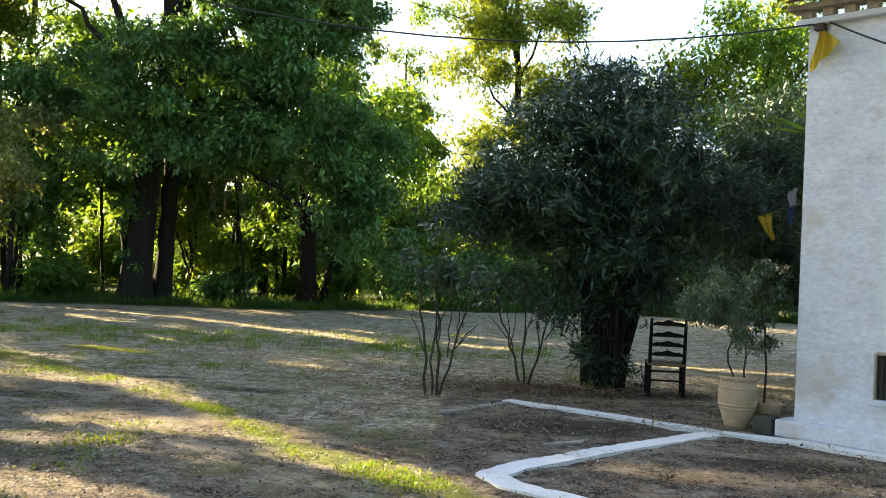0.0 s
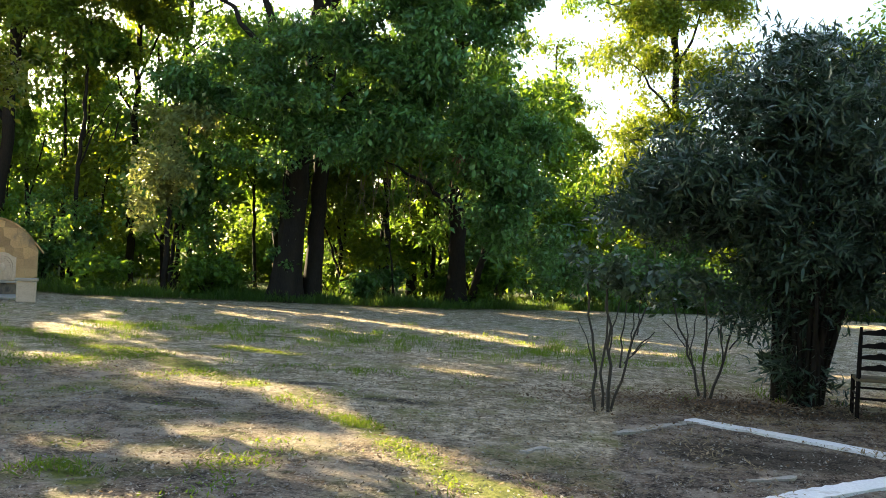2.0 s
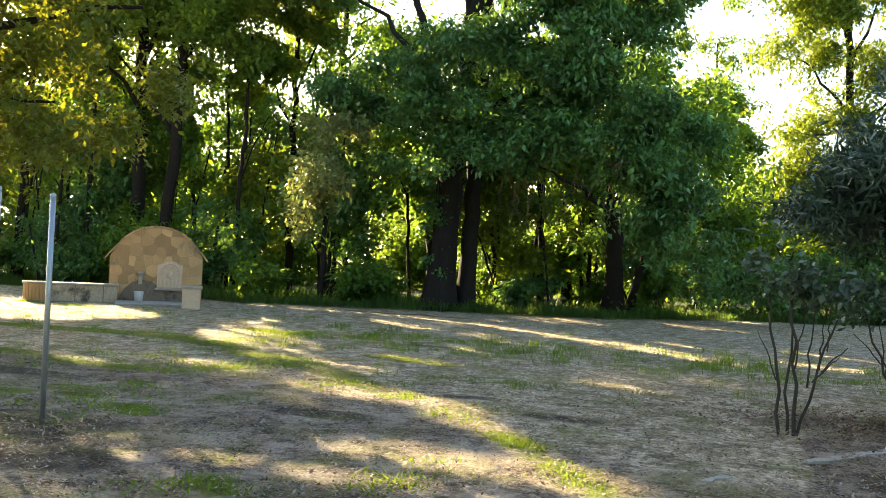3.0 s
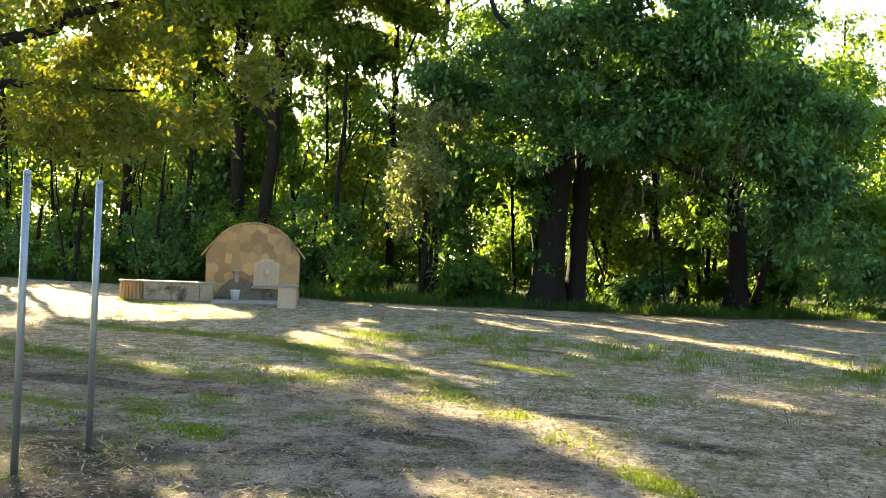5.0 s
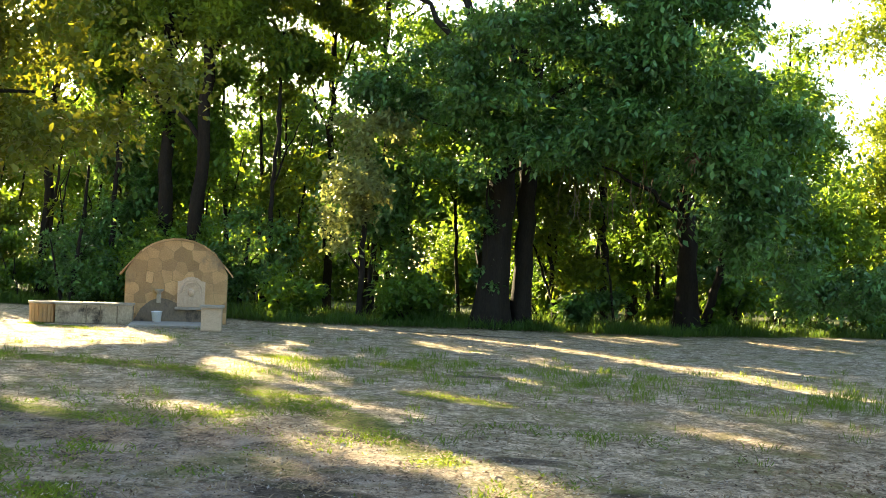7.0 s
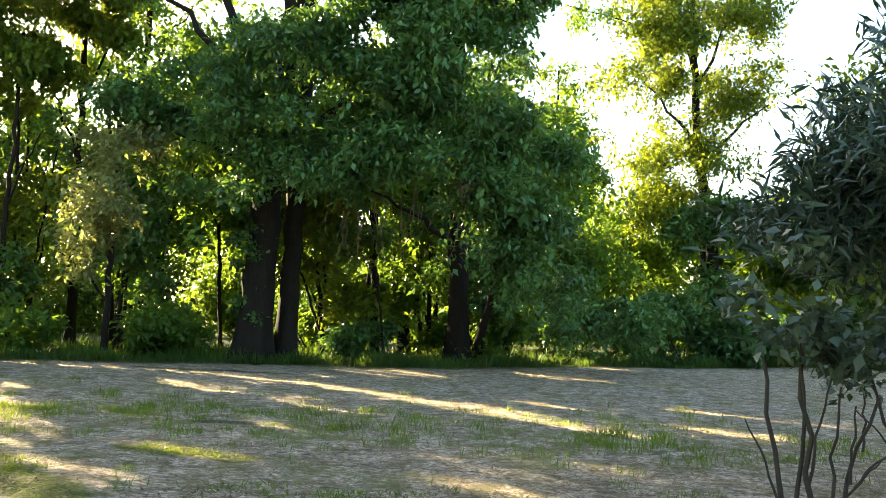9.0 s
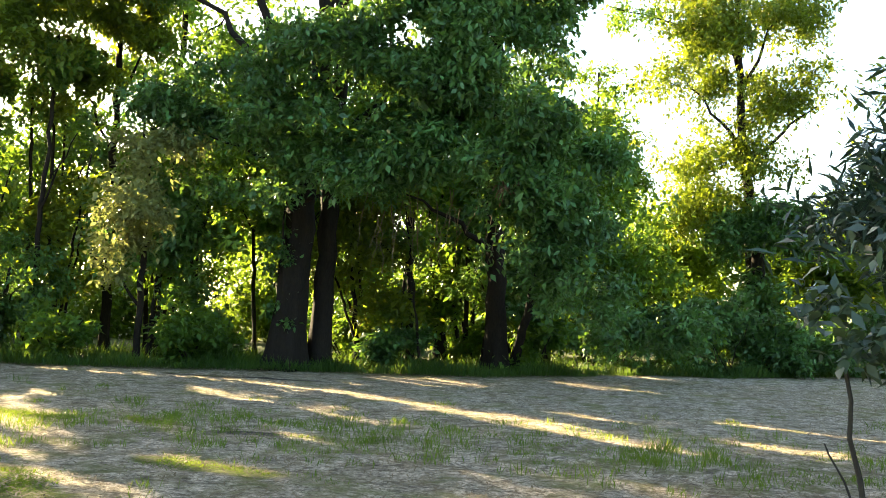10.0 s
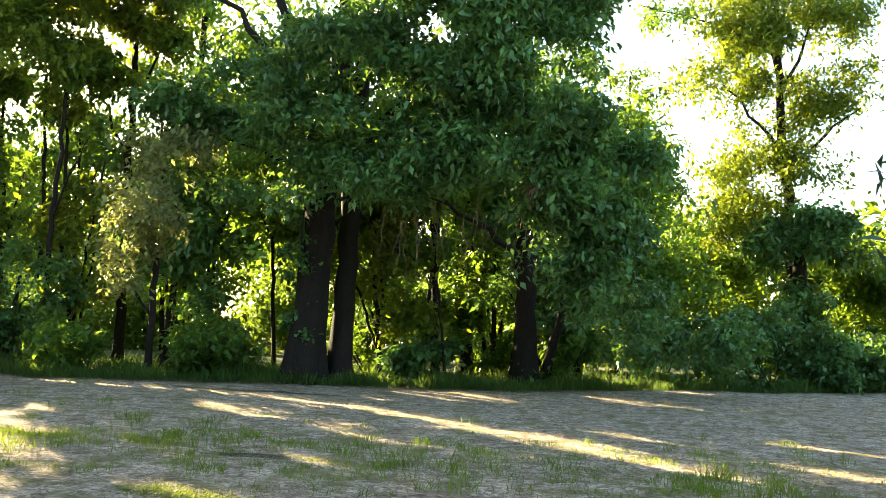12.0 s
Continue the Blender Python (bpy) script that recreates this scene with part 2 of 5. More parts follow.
# stretches of the yard that the sun reaches between the crowns: (x0, y0, x1, y1, half width)
SUN_STREAKS = [(-14.0, 25.2, -9.2, 24.7, 0.33), (-9.2, 24.6, -6.5, 23.4, 0.36), (-6.5, 23.4, -4.3, 21.7, 0.37), (-4.3, 21.7, -2.4, 19.6, 0.37), (-2.4, 19.6, -0.7, 18.1, 0.37), (0.3, 18.9, 1.5, 18.3, 0.25),
               (-10.3, 18.1, -8.3, 17.75, 0.11), (-9.0, 20.7, -7.2, 20.5, 0.21), (-9.5, 12.15, -7.9, 11.7, 0.24), (-7.8, 12.7, -6.4, 12.35, 0.22), (-5.9, 15.1, -4.3, 14.6, 0.27), (-5.8, 13.1, -4.8, 13.0, 0.18),
               (-5.2, 11.6, -4.2, 11.15, 0.28), (-4.6, 11.6, -2.9, 10.75, 0.36), (-5.0, 10.42, -4.6, 10.35, 0.14), (-3.3, 10.4, -2.3, 9.7, 0.2), (-3.3, 8.75, -1.3, 8.3, 0.45), (-4.1, 9.6, -3.7, 9.65, 0.1),
               (-2.7, 10.2, -1.1, 7.6, 0.22), (-1.1, 7.6, 0.3, 6.45, 0.32), (-0.7, 7.9, 0.2, 7.45, 0.16), (1.2, 7.45, 3.5, 7.1, 0.24), (-4.0, 7.7, -2.6, 7.6, 0.25), (-2.9, 6.3, -1.9, 5.85, 0.3),
               (-22.0, 23.8, -14.4, 18.4, 2.3), (-17.0, 23.6, -13.4, 20.6, 0.7), (-6.5, 14.0, -4.8, 13.4, 0.2), (-3.4, 33.6, 0.8, 32.4, 0.9), (3.4, 16.6, 7.5, 15.2, 0.3)]


# crowns and ground that the sun strikes through gaps in the trees behind them: (x, y, z, radius)
SUN_TARGETS = [(-12.3, 26.0, 3.4, 0.9), (-13.3, 26.3, 2.5, 0.6), (-12.9, 30.8, 6.0, 0.9), (-6.9, 26.6, 8.4, 0.6), (-3.2, 26.3, 6.6, 0.6), (-10.6, 27.3, 4.8, 0.6),
               (-12.0, 15.4, 4.2, 0.5), (-22.0, 27.0, 6.0, 0.8), (-8.6, 29.5, 1.4, 0.8), (-17.5, 29.5, 2.0, 0.8), (-5.0, 30.5, 1.5, 0.6), (-12.4, 29.0, 1.2, 0.7)]

gaps = random.Random(77)
SUN_TARGETS += [(gaps.uniform(-13, -2), gaps.uniform(26.0, 28.5), gaps.uniform(3, 10.5), gaps.uniform(0.22, 0.45)) for _ in range(70)]
SUN_TARGETS += [(gaps.uniform(-26, -11), gaps.uniform(27.0, 32.0), gaps.uniform(1, 10.5), gaps.uniform(0.18, 0.32)) for _ in range(72)]
SUN_TARGETS += [(gaps.uniform(-11, -3), gaps.uniform(30.0, 34.0), gaps.uniform(0.5, 4.5), gaps.uniform(0.2, 0.35)) for _ in range(7)]
SUN_TARGETS += [(gaps.uniform(-14, -10.5), gaps.uniform(13.5, 16.5), gaps.uniform(3.4, 7.0), gaps.uniform(0.15, 0.35)) for _ in range(14)]


def sunlit(points):
    """Which points lie on a way from the sun to a lit stretch of the yard."""
    s = np.array(SUN)
    foot = points[:, :2] - points[:, 2:] * (s[:2] / s[2])
    hit = np.zeros(len(points), bool)
    for x0, y0, x1, y1, w in SUN_STREAKS:
        a, d = np.array((x0, y0)), np.array((x1 - x0, y1 - y0))
        t = np.clip(((foot - a) @ d) / (d @ d), 0, 1)
        hit |= np.linalg.norm(foot - a - t[:, None] * d, axis=1) < w
    for x, y, z, r in SUN_TARGETS:
        rel = points - np.array((x, y, z))
        along = rel @ s
        hit |= (along > r + 0.5) & (np.linalg.norm(rel - along[:, None] * s, axis=1) < r)
    return hit


def leaf_quads(centres, per, size, spread, rng, aspect=0.42, droop=0.5, open_to_sun=True, flat=0.55):
    """Leaves in loose sprays round the centres: folded pointed blades (n, 4, 3)."""
    n = len(centres) * per
    c = np.repeat(centres, per, axis=0)
    fall = rng.normal(size=(len(centres), 3)) * (1, 1, 0.4)
    fall[:, 2] -= droop
    fall /= np.linalg.norm(fall, axis=1)[:, None]
    along = np.repeat(fall, per, axis=0)
    p = c + along * rng.uniform(-1, 1, (n, 1)) * spread * 0.62 + rng.normal(size=(n, 3)) * spread * 0.30
    if open_to_sun:
        keep = ~(sunlit(p) & (rng.random(n) < 0.995)) & (p[:, 2] > 0.02)
        p, along = p[keep], along[keep]
        n = len(p)
    axis = along * 0.7 + rng.normal(size=(n, 3)) * 0.75
    axis[:, 2] -= droop * 0.4
    axis /= np.linalg.norm(axis, axis=1)[:, None]
    up = rng.normal(size=(n, 3)) * (1 - flat) + np.array((0, 0, 1)) * flat * 1.6
    side = np.cross(axis, up)
    side /= np.maximum(np.linalg.norm(side, axis=1), 1e-6)[:, None]
    nrm = np.cross(side, axis)
    L = size * rng.uniform(0.6, 1.35, (n, 1))
    w = L * aspect * rng.uniform(0.8, 1.2, (n, 1))
    mid = p + axis * L * 0.42 + nrm * L * 0.08
    return np.stack([p, mid - side * w * 0.5, p + axis * L - nrm * L * 0.06, mid + side * w * 0.5], axis=1)


def spray_centres(blobs, count, rng, holes=0.0, hole_size=0.5, clump=0.55, shell=2.2):
    """Places of sprays in a union of ellipsoids (x, y, z, rx, ry, rz): gathered in flat, well parted boughs near the outside, with holes between."""
    vol = np.array([b[3] * b[4] * b[5] for b in blobs]) ** 0.75
    few = max(8, count // 11)
    pick = rng.choice(len(blobs), few, p=vol / vol.sum())
    B = np.array(blobs)[pick]
    d = rng.normal(size=(few, 3))
    d /= np.linalg.norm(d, axis=1)[:, None]
    r = rng.random((few, 1)) ** (1 / shell) * rng.uniform(0.85, 1.12, (few, 1))
    c = B[:, :3] + d * r * B[:, 3:]
    if holes:
        v = np.array([noise.noise(Vector(q) * hole_size) for q in c])
        c = c[v > np.quantile(v, holes)]
    which = rng.integers(0, len(c), int(count * (1 - holes)))
    girth = rng.uniform(0.45, 1.05, (len(c), 1))
    p = c[which] + rng.normal(size=(len(which), 3)) * girth[which] * clump * (1, 1, 0.45) * 0.62
    return p[p[:, 2] > 0.1]


def crown(name, parent, blobs, leaves, size, mat, seed, per=28, spread=0.45, holes=0.35, hole_size=0.45, clump=0.55, label="", **more):
    rng = np.random.default_rng(seed)
    centres = spray_centres(blobs, int(leaves / per / (1 - holes)), rng, holes, hole_size, clump)
    ob = new(name, quads_mesh(name, leaf_quads(centres, per, size, spread, rng, **more), mat))
    ob.parent = parent
    return tagged(ob, label, kind="stuff")


def trunk(path, r0, r1, seed, inv):
    """A furrowed, tapering trunk that spreads into root ridges at its foot."""
    rng = random.Random(seed)
    lobes, turn, seg = rng.choice((4, 5)), rng.uniform(0, 6), 18
    foot = path[0].z
    base = [path[0].lerp(path[1], u) for u in (0.0, 0.35, 0.7)] + list(path[1:])
    verts = []
    for i, p in enumerate(base):
        u = i / (len(base) - 1)
        near = math.exp(-max(p.z - foot, 0) / (1.6 * r0 + 0.05))
        for k in range(seg):
            a = 2 * math.pi * k / seg
            r = (r0 + (r1 - r0) * u) * (1 + near * (0.45 + 0.40 * math.cos(lobes * a + turn)) + 0.07 * math.cos(7 * a + turn + p.z * 0.4) + rng.uniform(-0.04, 0.04))
            verts.append(inv @ (p + Vector((math.cos(a), math.sin(a), 0)) * r))
    faces = [(i * seg + k, i * seg + (k + 1) % seg, (i + 1) * seg + (k + 1) % seg, (i + 1) * seg + k) for i in range(len(base) - 1) for k in range(seg)]
    return verts, faces + [tuple((len(base) - 1) * seg + k for k in range(seg))]


def tree(label, at, stems, limbs, blobs, leaves, size, mat, seed, category="tree", name="tree", **more):
    """stems and limbs: (start, end, radius at start, radius at end); crown of sprays in blobs. World coordinates."""
    t = thing(name, label, category, pose(*at))
    inv = Matrix.Translation(at).inverted()
    for i, (p, q, r0, r1) in enumerate(stems):
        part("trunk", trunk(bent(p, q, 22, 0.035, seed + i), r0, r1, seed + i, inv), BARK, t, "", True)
    for i, (p, q, r0, r1) in enumerate(limbs):
        v, f = tube(bent(p, q, 6, 0.12, seed + 50 + i), [r0 + (r1 - r0) * k / 6 for k in range(7)], 7, 0.06, seed + i)
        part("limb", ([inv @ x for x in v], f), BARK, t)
    c = crown("crown", None, blobs, leaves, size, mat, seed, **more)
    c.data.transform(inv)
    c.parent = t
    return t


# ---- ground ----
def graded(lo, hi, step, far, grow=1.35):
    inner = list(np.arange(lo, hi + step / 2, step))
    up, s = [], step
    while inner[-1] + sum(up) < far:
        s *= grow
        up.append(s)
    ends = np.cumsum(up)
    return np.array(sorted([lo - e for e in ends] + inner + [inner[-1] + e for e in ends]))


def near_line(pts, line):
    """Least distance of points (n, 2) from a broken line."""
    best = np.full(len(pts), 1e9)
    for (x0, y0), (x1, y1) in zip(line, line[1:]):
        a, d = np.array((x0, y0)), np.array((x1 - x0, y1 - y0))
        t = np.clip(((pts - a) @ d) / (d @ d), 0, 1)
        best = np.minimum(best, np.linalg.norm(pts - a - t[:, None] * d, axis=1))
    return best


WOOD_EDGE = [(-60, 22), (-34, 25.5), (-22, 27.0), (-14.2, 25.4), (-9.6, 27.2), (-4.4, 28.8), (-0.8, 32.6), (2.0, 33.6), (6, 37.5), (14, 36), (40, 33)]
GREEN_STRIPS = [([(-13.5, 15.4), (-10.4, 15.5), (-9.1, 15.4), (-7.4, 14.2), (-6.4, 13.5), (-5.2, 12.6)], 0.34), ([(-5.0, 12.3), (-4.3, 11.6), (-3.9, 11.3)], 0.2), ([(-12.5, 12.4), (-11.0, 12.3), (-9.7, 12.1)], 0.3), ([(-9.3, 11.9), (-8.5, 11.7), (-7.7, 11.6)], 0.2),
                ([(-2.5, 9.8), (-1.9, 8.9), (-1.1, 7.7)], 0.16), ([(-1.1, 7.7), (-0.4, 6.9), (0.2, 6.3)], 0.22), ([(-6.9, 12.2), (-6.5, 12.4)], 0.18), ([(-7.2, 10.0), (-6.7, 9.6)], 0.22), ([(-6.0, 9.3), (-5.6, 9.0)], 0.2), ([(-8.2, 9.4), (-7.3, 9.4)], 0.2),
                ([(-5.8, 15.0), (-4.4, 14.6)], 0.22), ([(-9.6, 17.9), (-8.2, 17.6)], 0.2), ([(-3.8, 7.2), (-3.4, 6.8)], 0.16), ([(-17.5, 20.9), (-14.8, 20.4)], 0.2), ([(-7.4, 17.9), (-6.8, 17.6)], 0.2)]


def wood_side(x, y):
    xs, ys = [p[0] for p in WOOD_EDGE], [p[1] for p in WOOD_EDGE]
    return y - np.interp(x, xs, ys)


def greenness(pts):
    g = np.zeros(len(pts))
    for line, w in GREEN_STRIPS:
        g = np.maximum(g, np.clip(1.5 - near_line(pts, line) / w, 0, 1))
    return g


gx, gy = graded(-26, 16, 0.22, 900), graded(3, 42, 0.22, 900)
X, Y = np.meshgrid(gx, gy)
flat = np.stack([X.ravel(), Y.ravel()], axis=1)
rough_ground = np.array([noise.noise(Vector((x * 1.1, y * 1.1, 0))) * 0.022 + noise.noise(Vector((x * 3.1, y * 3.1, 3))) * 0.020 if -30 < x < 20 and 0 < y < 46 else 0.0 for x, y in flat])
verts = np.column_stack([flat, rough_ground - 0.012])
nx = len(gx)
idx = np.arange(len(flat)).reshape(len(gy), nx)
faces = np.stack([idx[:-1, :-1], idx[:-1, 1:], idx[1:, 1:], idx[1:, :-1]], axis=-1).reshape(-1, 4)

GROUND, nt, bsdf, out = material("yard_ground")
n_big, n_mid, n_fine = noise_tex(nt, 0.45, 5, 0.6), noise_tex(nt, 2.6, 6, 0.65), noise_tex(nt, 28, 6, 0.75)
n_streak = noise_tex(nt, 11, 6, 0.75, (1, 1.25, 1))
green_at, wood_at, dirt_at, soil_at = [nt.nodes.new("ShaderNodeAttribute") for _ in range(4)]
for a, name in ((green_at, "green"), (wood_at, "wood"), (dirt_at, "dirt"), (soil_at, "soil")):
    a.attribute_name = name
n_clod = noise_tex(nt, 5.0, 6, 0.75, (1, 0.8, 1))
n_grit = noise_tex(nt, 42, 4, 0.75)
straw_col = mix(nt, ramp(nt, mix(nt, 0.5, n_streak, n_fine), [(0.42, (0, 0, 0)), (0.58, (1, 1, 1))]), (0.170, 0.134, 0.084), (0.86, 0.74, 0.55))
straw_col = mix(nt, ramp(nt, n_mid, [(0.47, (0, 0, 0)), (0.60, (0.6, 0.6, 0.6))]), straw_col, (0.20, 0.155, 0.085))
straw_col = mix(nt, ramp(nt, n_clod, [(0.36, (0.8, 0.8, 0.8)), (0.52, (0, 0, 0))]), straw_col, (0.085, 0.066, 0.042))
dirt_col = mix(nt, ramp(nt, mix(nt, 0.4, n_clod, n_fine), [(0.43, (0, 0, 0)), (0.56, (1, 1, 1))]), (0.024, 0.018, 0.014), (0.24, 0.18, 0.135))
dirt_col = mix(nt, ramp(nt, noise_tex(nt, 1.5, 6, 0.72), [(0.49, (0, 0, 0)), (0.60, (0.75, 0.75, 0.75))]), dirt_col, mix(nt, n_fine, (0.20, 0.16, 0.12), (0.62, 0.53, 0.43)))
dirt_col = mix(nt, ramp(nt, n_grit, [(0.54, (0, 0, 0)), (0.64, (0.75, 0.75, 0.75))]), dirt_col, (0.52, 0.46, 0.38))
edge = mix(nt, 0.5, dirt_at.outputs["Fac"], n_big)
col = mix(nt, ramp(nt, edge, [(0.42, (0, 0, 0)), (0.58, (1, 1, 1))]), straw_col, dirt_col)
soil_col = mix(nt, ramp(nt, mix(nt, 0.5, n_clod, n_grit), [(0.42, (0, 0, 0)), (0.62, (1, 1, 1))]), (0.020, 0.016, 0.012), (0.15, 0.125, 0.095))
col = mix(nt, ramp(nt, mix(nt, 0.5, soil_at.outputs["Fac"], mix(nt, 0.5, n_mid, n_clod)), [(0.48, (0, 0, 0)), (0.58, (0.9, 0.9, 0.9))]), col, soil_col)
moss = mix(nt, ramp(nt, mix(nt, 0.5, n_fine, n_clod), [(0.38, (0, 0, 0)), (0.62, (1, 1, 1))]), (0.045, 0.070, 0.010), (0.21, 0.235, 0.03))
thin = ramp(nt, mix(nt, 0.55, n_mid, noise_tex(nt, 0.8, 4, 0.6)), [(0.50, (0, 0, 0)), (0.60, (0.6, 0.6, 0.6))])
keep = ramp(nt, dirt_at.outputs["Fac"], [(0.55, (1, 1, 1)), (0.85, (0, 0, 0))])
col = mix(nt, mix(nt, 1.0, thin, keep, "MULTIPLY"), col, mix(nt, n_fine, (0.09, 0.115, 0.025), (0.28, 0.29, 0.08)))
g_edge = mix(nt, 0.5, green_at.outputs["Fac"], mix(nt, 0.5, n_mid, n_clod))
col = mix(nt, ramp(nt, g_edge, [(0.46, (0, 0, 0)), (0.62, (0.9, 0.9, 0.9))]), col, moss)
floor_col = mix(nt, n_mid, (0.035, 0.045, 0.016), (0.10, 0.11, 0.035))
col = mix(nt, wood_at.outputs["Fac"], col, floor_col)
nt.links.new(col, bsdf.inputs["Base Color"])
bsdf.inputs["Roughness"].default_value = 0.95
bsdf.inputs["Specular IOR Level"].default_value = 0.15
bump(nt, mix(nt, 0.45, n_fine, mix(nt, 0.5, n_streak, n_clod)), 1.0, 0.09, bsdf)

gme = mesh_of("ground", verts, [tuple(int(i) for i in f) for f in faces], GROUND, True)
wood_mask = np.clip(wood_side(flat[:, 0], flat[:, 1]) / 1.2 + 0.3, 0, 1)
dirt_mask = np.where(flat[:, 0] > 0.0, np.clip(1.0 - (flat[:, 1] - 11.0) / 1.2, 0, 1), np.clip(1.0 - (flat[:, 1] - 8.3 - 3.2 * np.clip((-flat[:, 0] - 1.6) / 2.4, 0, 1)) / 2.2, 0, 1) * 0.62)
dirt_mask = np.maximum(dirt_mask, 1.1 * np.exp(-(((flat[:, 0] - 1.3) / 2.0) ** 2 + ((flat[:, 1] - 12.3) / 0.9) ** 2)))
# patches of bare dark soil: (x, y, half length, half width)
soil_mask = np.zeros(len(flat))
for x, y, a, b in [(-6.3, 8.0, 1.7, 0.9), (-5.2, 7.2, 0.9, 0.5), (-4.9, 12.0, 0.8, 0.3), (-3.4, 11.7, 0.6, 0.2), (-8.6, 10.6, 1.2, 0.4), (1.2, 9.4, 1.3, 0.7), (2.0, 12.2, 2.2, 0.6), (2.9, 7.9, 0.9, 0.3), (-4.3, 9.9, 0.8, 0.3), (-2.2, 10.9, 0.6, 0.25), (-9.0, 25.4, 2.6, 0.35), (-5.6, 17.2, 1.0, 0.2)]:
    soil_mask = np.maximum(soil_mask, np.exp(-(((flat[:, 0] - x) / a) ** 2 + ((flat[:, 1] - y) / b) ** 2)))
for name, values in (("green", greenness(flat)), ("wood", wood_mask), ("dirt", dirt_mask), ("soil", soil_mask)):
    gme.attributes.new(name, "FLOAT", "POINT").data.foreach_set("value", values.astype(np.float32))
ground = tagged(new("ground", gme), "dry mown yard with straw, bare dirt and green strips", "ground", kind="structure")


def blades(name, pts, height, width, mat, seed, lean=0.35, label="", category="grass"):
    """Upright blades of grass at points (n, 2)."""
    rng = np.random.default_rng(seed)
    n = len(pts)
    p = np.column_stack([pts, np.full(n, -0.02)])
    a = rng.uniform(0, 2 * math.pi, n)
    side = np.column_stack([np.cos(a), np.sin(a), np.zeros(n)])
    h = height * rng.uniform(0.4, 1.3, (n, 1)) * np.array([0.75 + 0.9 * noise.noise(Vector((x * 0.8, y * 0.8, 5))) for x, y in pts])[:, None]
    tip = p + np.column_stack([rng.normal(size=(n, 2)) * lean, np.ones(n)]) * h
    mid = p * 0.55 + tip * 0.45 + np.array((0, 0, 1)) * h * 0.06
    w = width * rng.uniform(0.6, 1.3, (n, 1))
    q = np.stack([p - side * w * 0.4, mid - side * w * 0.5, tip, mid + side * w * 0.5], axis=1)
    return tagged(new(name, quads_mesh(name, q, mat)), label, category, kind="stuff")


def scatter_on(lines, count, seed):
    rng = np.random.default_rng(seed)
    out = []
    for line, w in lines:
        size = sum(math.dist(a, b) for a, b in zip(line, line[1:]))
        k = int(count * size * w / sum(sum(math.dist(a, b) for a, b in zip(l, l[1:])) * v for l, v in lines))
        seg = rng.integers(0, len(line) - 1, k)
        t = rng.random((k, 1))
        L = np.array(line)
        out.append(L[seg] * (1 - t) + L[seg + 1] * t + rng.normal(size=(k, 2)) * w * 0.75)
    pts = np.concatenate(out)
    v = np.array([noise.noise(Vector((x * 1.7, y * 1.7, 7))) for x, y in pts])
    return pts[v > -0.12]


blades("short_grass", scatter_on(GREEN_STRIPS, 36000, 3), 0.045, 0.010, GRASS, 4, 0.6, "short green grass in strips across the dry yard")
rng = np.random.default_rng(8)
tuft = np.column_stack([rng.uniform(-9, 2.0, 330), rng.normal(17.3, 1.1, 330)])
tuft = np.concatenate([tuft, np.column_stack([rng.uniform(-14, 3, 120), rng.uniform(12, 23, 120)]), np.array([(-2.1, 17.8)] * 3)])
pts = np.repeat(tuft, 26, axis=0) + rng.normal(size=(len(tuft) * 26, 2)) * 0.09
blades("grass_tufts", pts, 0.13, 0.010, GRASS, 9, 0.4, "loose tufts of green grass in the mown yard")
weeds = np.column_stack([rng.uniform(-11, -2.5, 1000), rng.uniform(5.0, 13.5, 1000)])
wv = np.array([noise.noise(Vector((x * 0.7, y * 0.7, 11))) for x, y in weeds])
weeds = weeds[wv > 0.02]
blades("weeds", np.repeat(weeds, 22, axis=0) + rng.normal(size=(len(weeds) * 22, 2)) * 0.11, 0.055, 0.018, GRASS, 31, 0.9, "small green weeds creeping over dark soil", "weeds")
k = 52000
ex = rng.uniform(-34, 14, k)
ey = np.interp(ex, [p[0] for p in WOOD_EDGE], [p[1] for p in WOOD_EDGE]) + 0.1 + rng.exponential(1.9, k)
blades("tall_grass", np.column_stack([ex, ey]), 0.36, 0.024, SHADED_RANK_GRASS, 10, 0.35, "rank green grass along the edge of the wood")

# mown straw and dead leaves lying about
k = 150000
sx, sy = rng.uniform(-16, 8, k), 4.5 + 26 * rng.random(k) ** 1.3
ok = wood_side(sx, sy) < 0.5
sx, sy = sx[ok], sy[ok]
clump = np.array([noise.noise(Vector((x * 0.9, y * 1.6, 1))) + 0.5 * noise.noise(Vector((x * 4, y * 5, 4))) for x, y in zip(sx, sy)])
ok = clump + np.clip((sy - 10.5) * 0.07, -0.35, 0.25) > 0.0
sx, sy = sx[ok], sy[ok]
n = len(sx)
a = rng.uniform(0, 2 * math.pi, n)
d3 = np.column_stack([np.cos(a), np.sin(a), rng.uniform(-0.1, 0.35, n)])
s3 = np.column_stack([-np.sin(a), np.cos(a), np.zeros(n)])
L = rng.uniform(0.04, 0.16, (n, 1))
p0 = np.column_stack([sx, sy, rng.uniform(0.002, 0.03, n)])
w3 = rng.uniform(0.004, 0.011, (n, 1))
q = np.stack([p0 - s3 * w3, p0 + d3 * L * 0.5 - s3 * w3, p0 + d3 * L, p0 + d3 * L * 0.5 + s3 * w3], axis=1)
tagged(new("straw_litter", quads_mesh("straw_litter", q, STRAW)), "pale cut straw scattered over the yard", "straw", kind="stuff")


EDGING_WALL = [(0.80, 11.02), (1.9, 10.2), (2.78, 9.42), (3.46, 9.04), (4.35, 8.13), (6.2, 6.22)]
EDGING_CROSS = [(2.70, 9.30), (1.5, 8.2), (0.62, 7.30), (0.42, 6.98), (0.55, 6.66), (1.0, 6.28), (2.4, 5.0)]


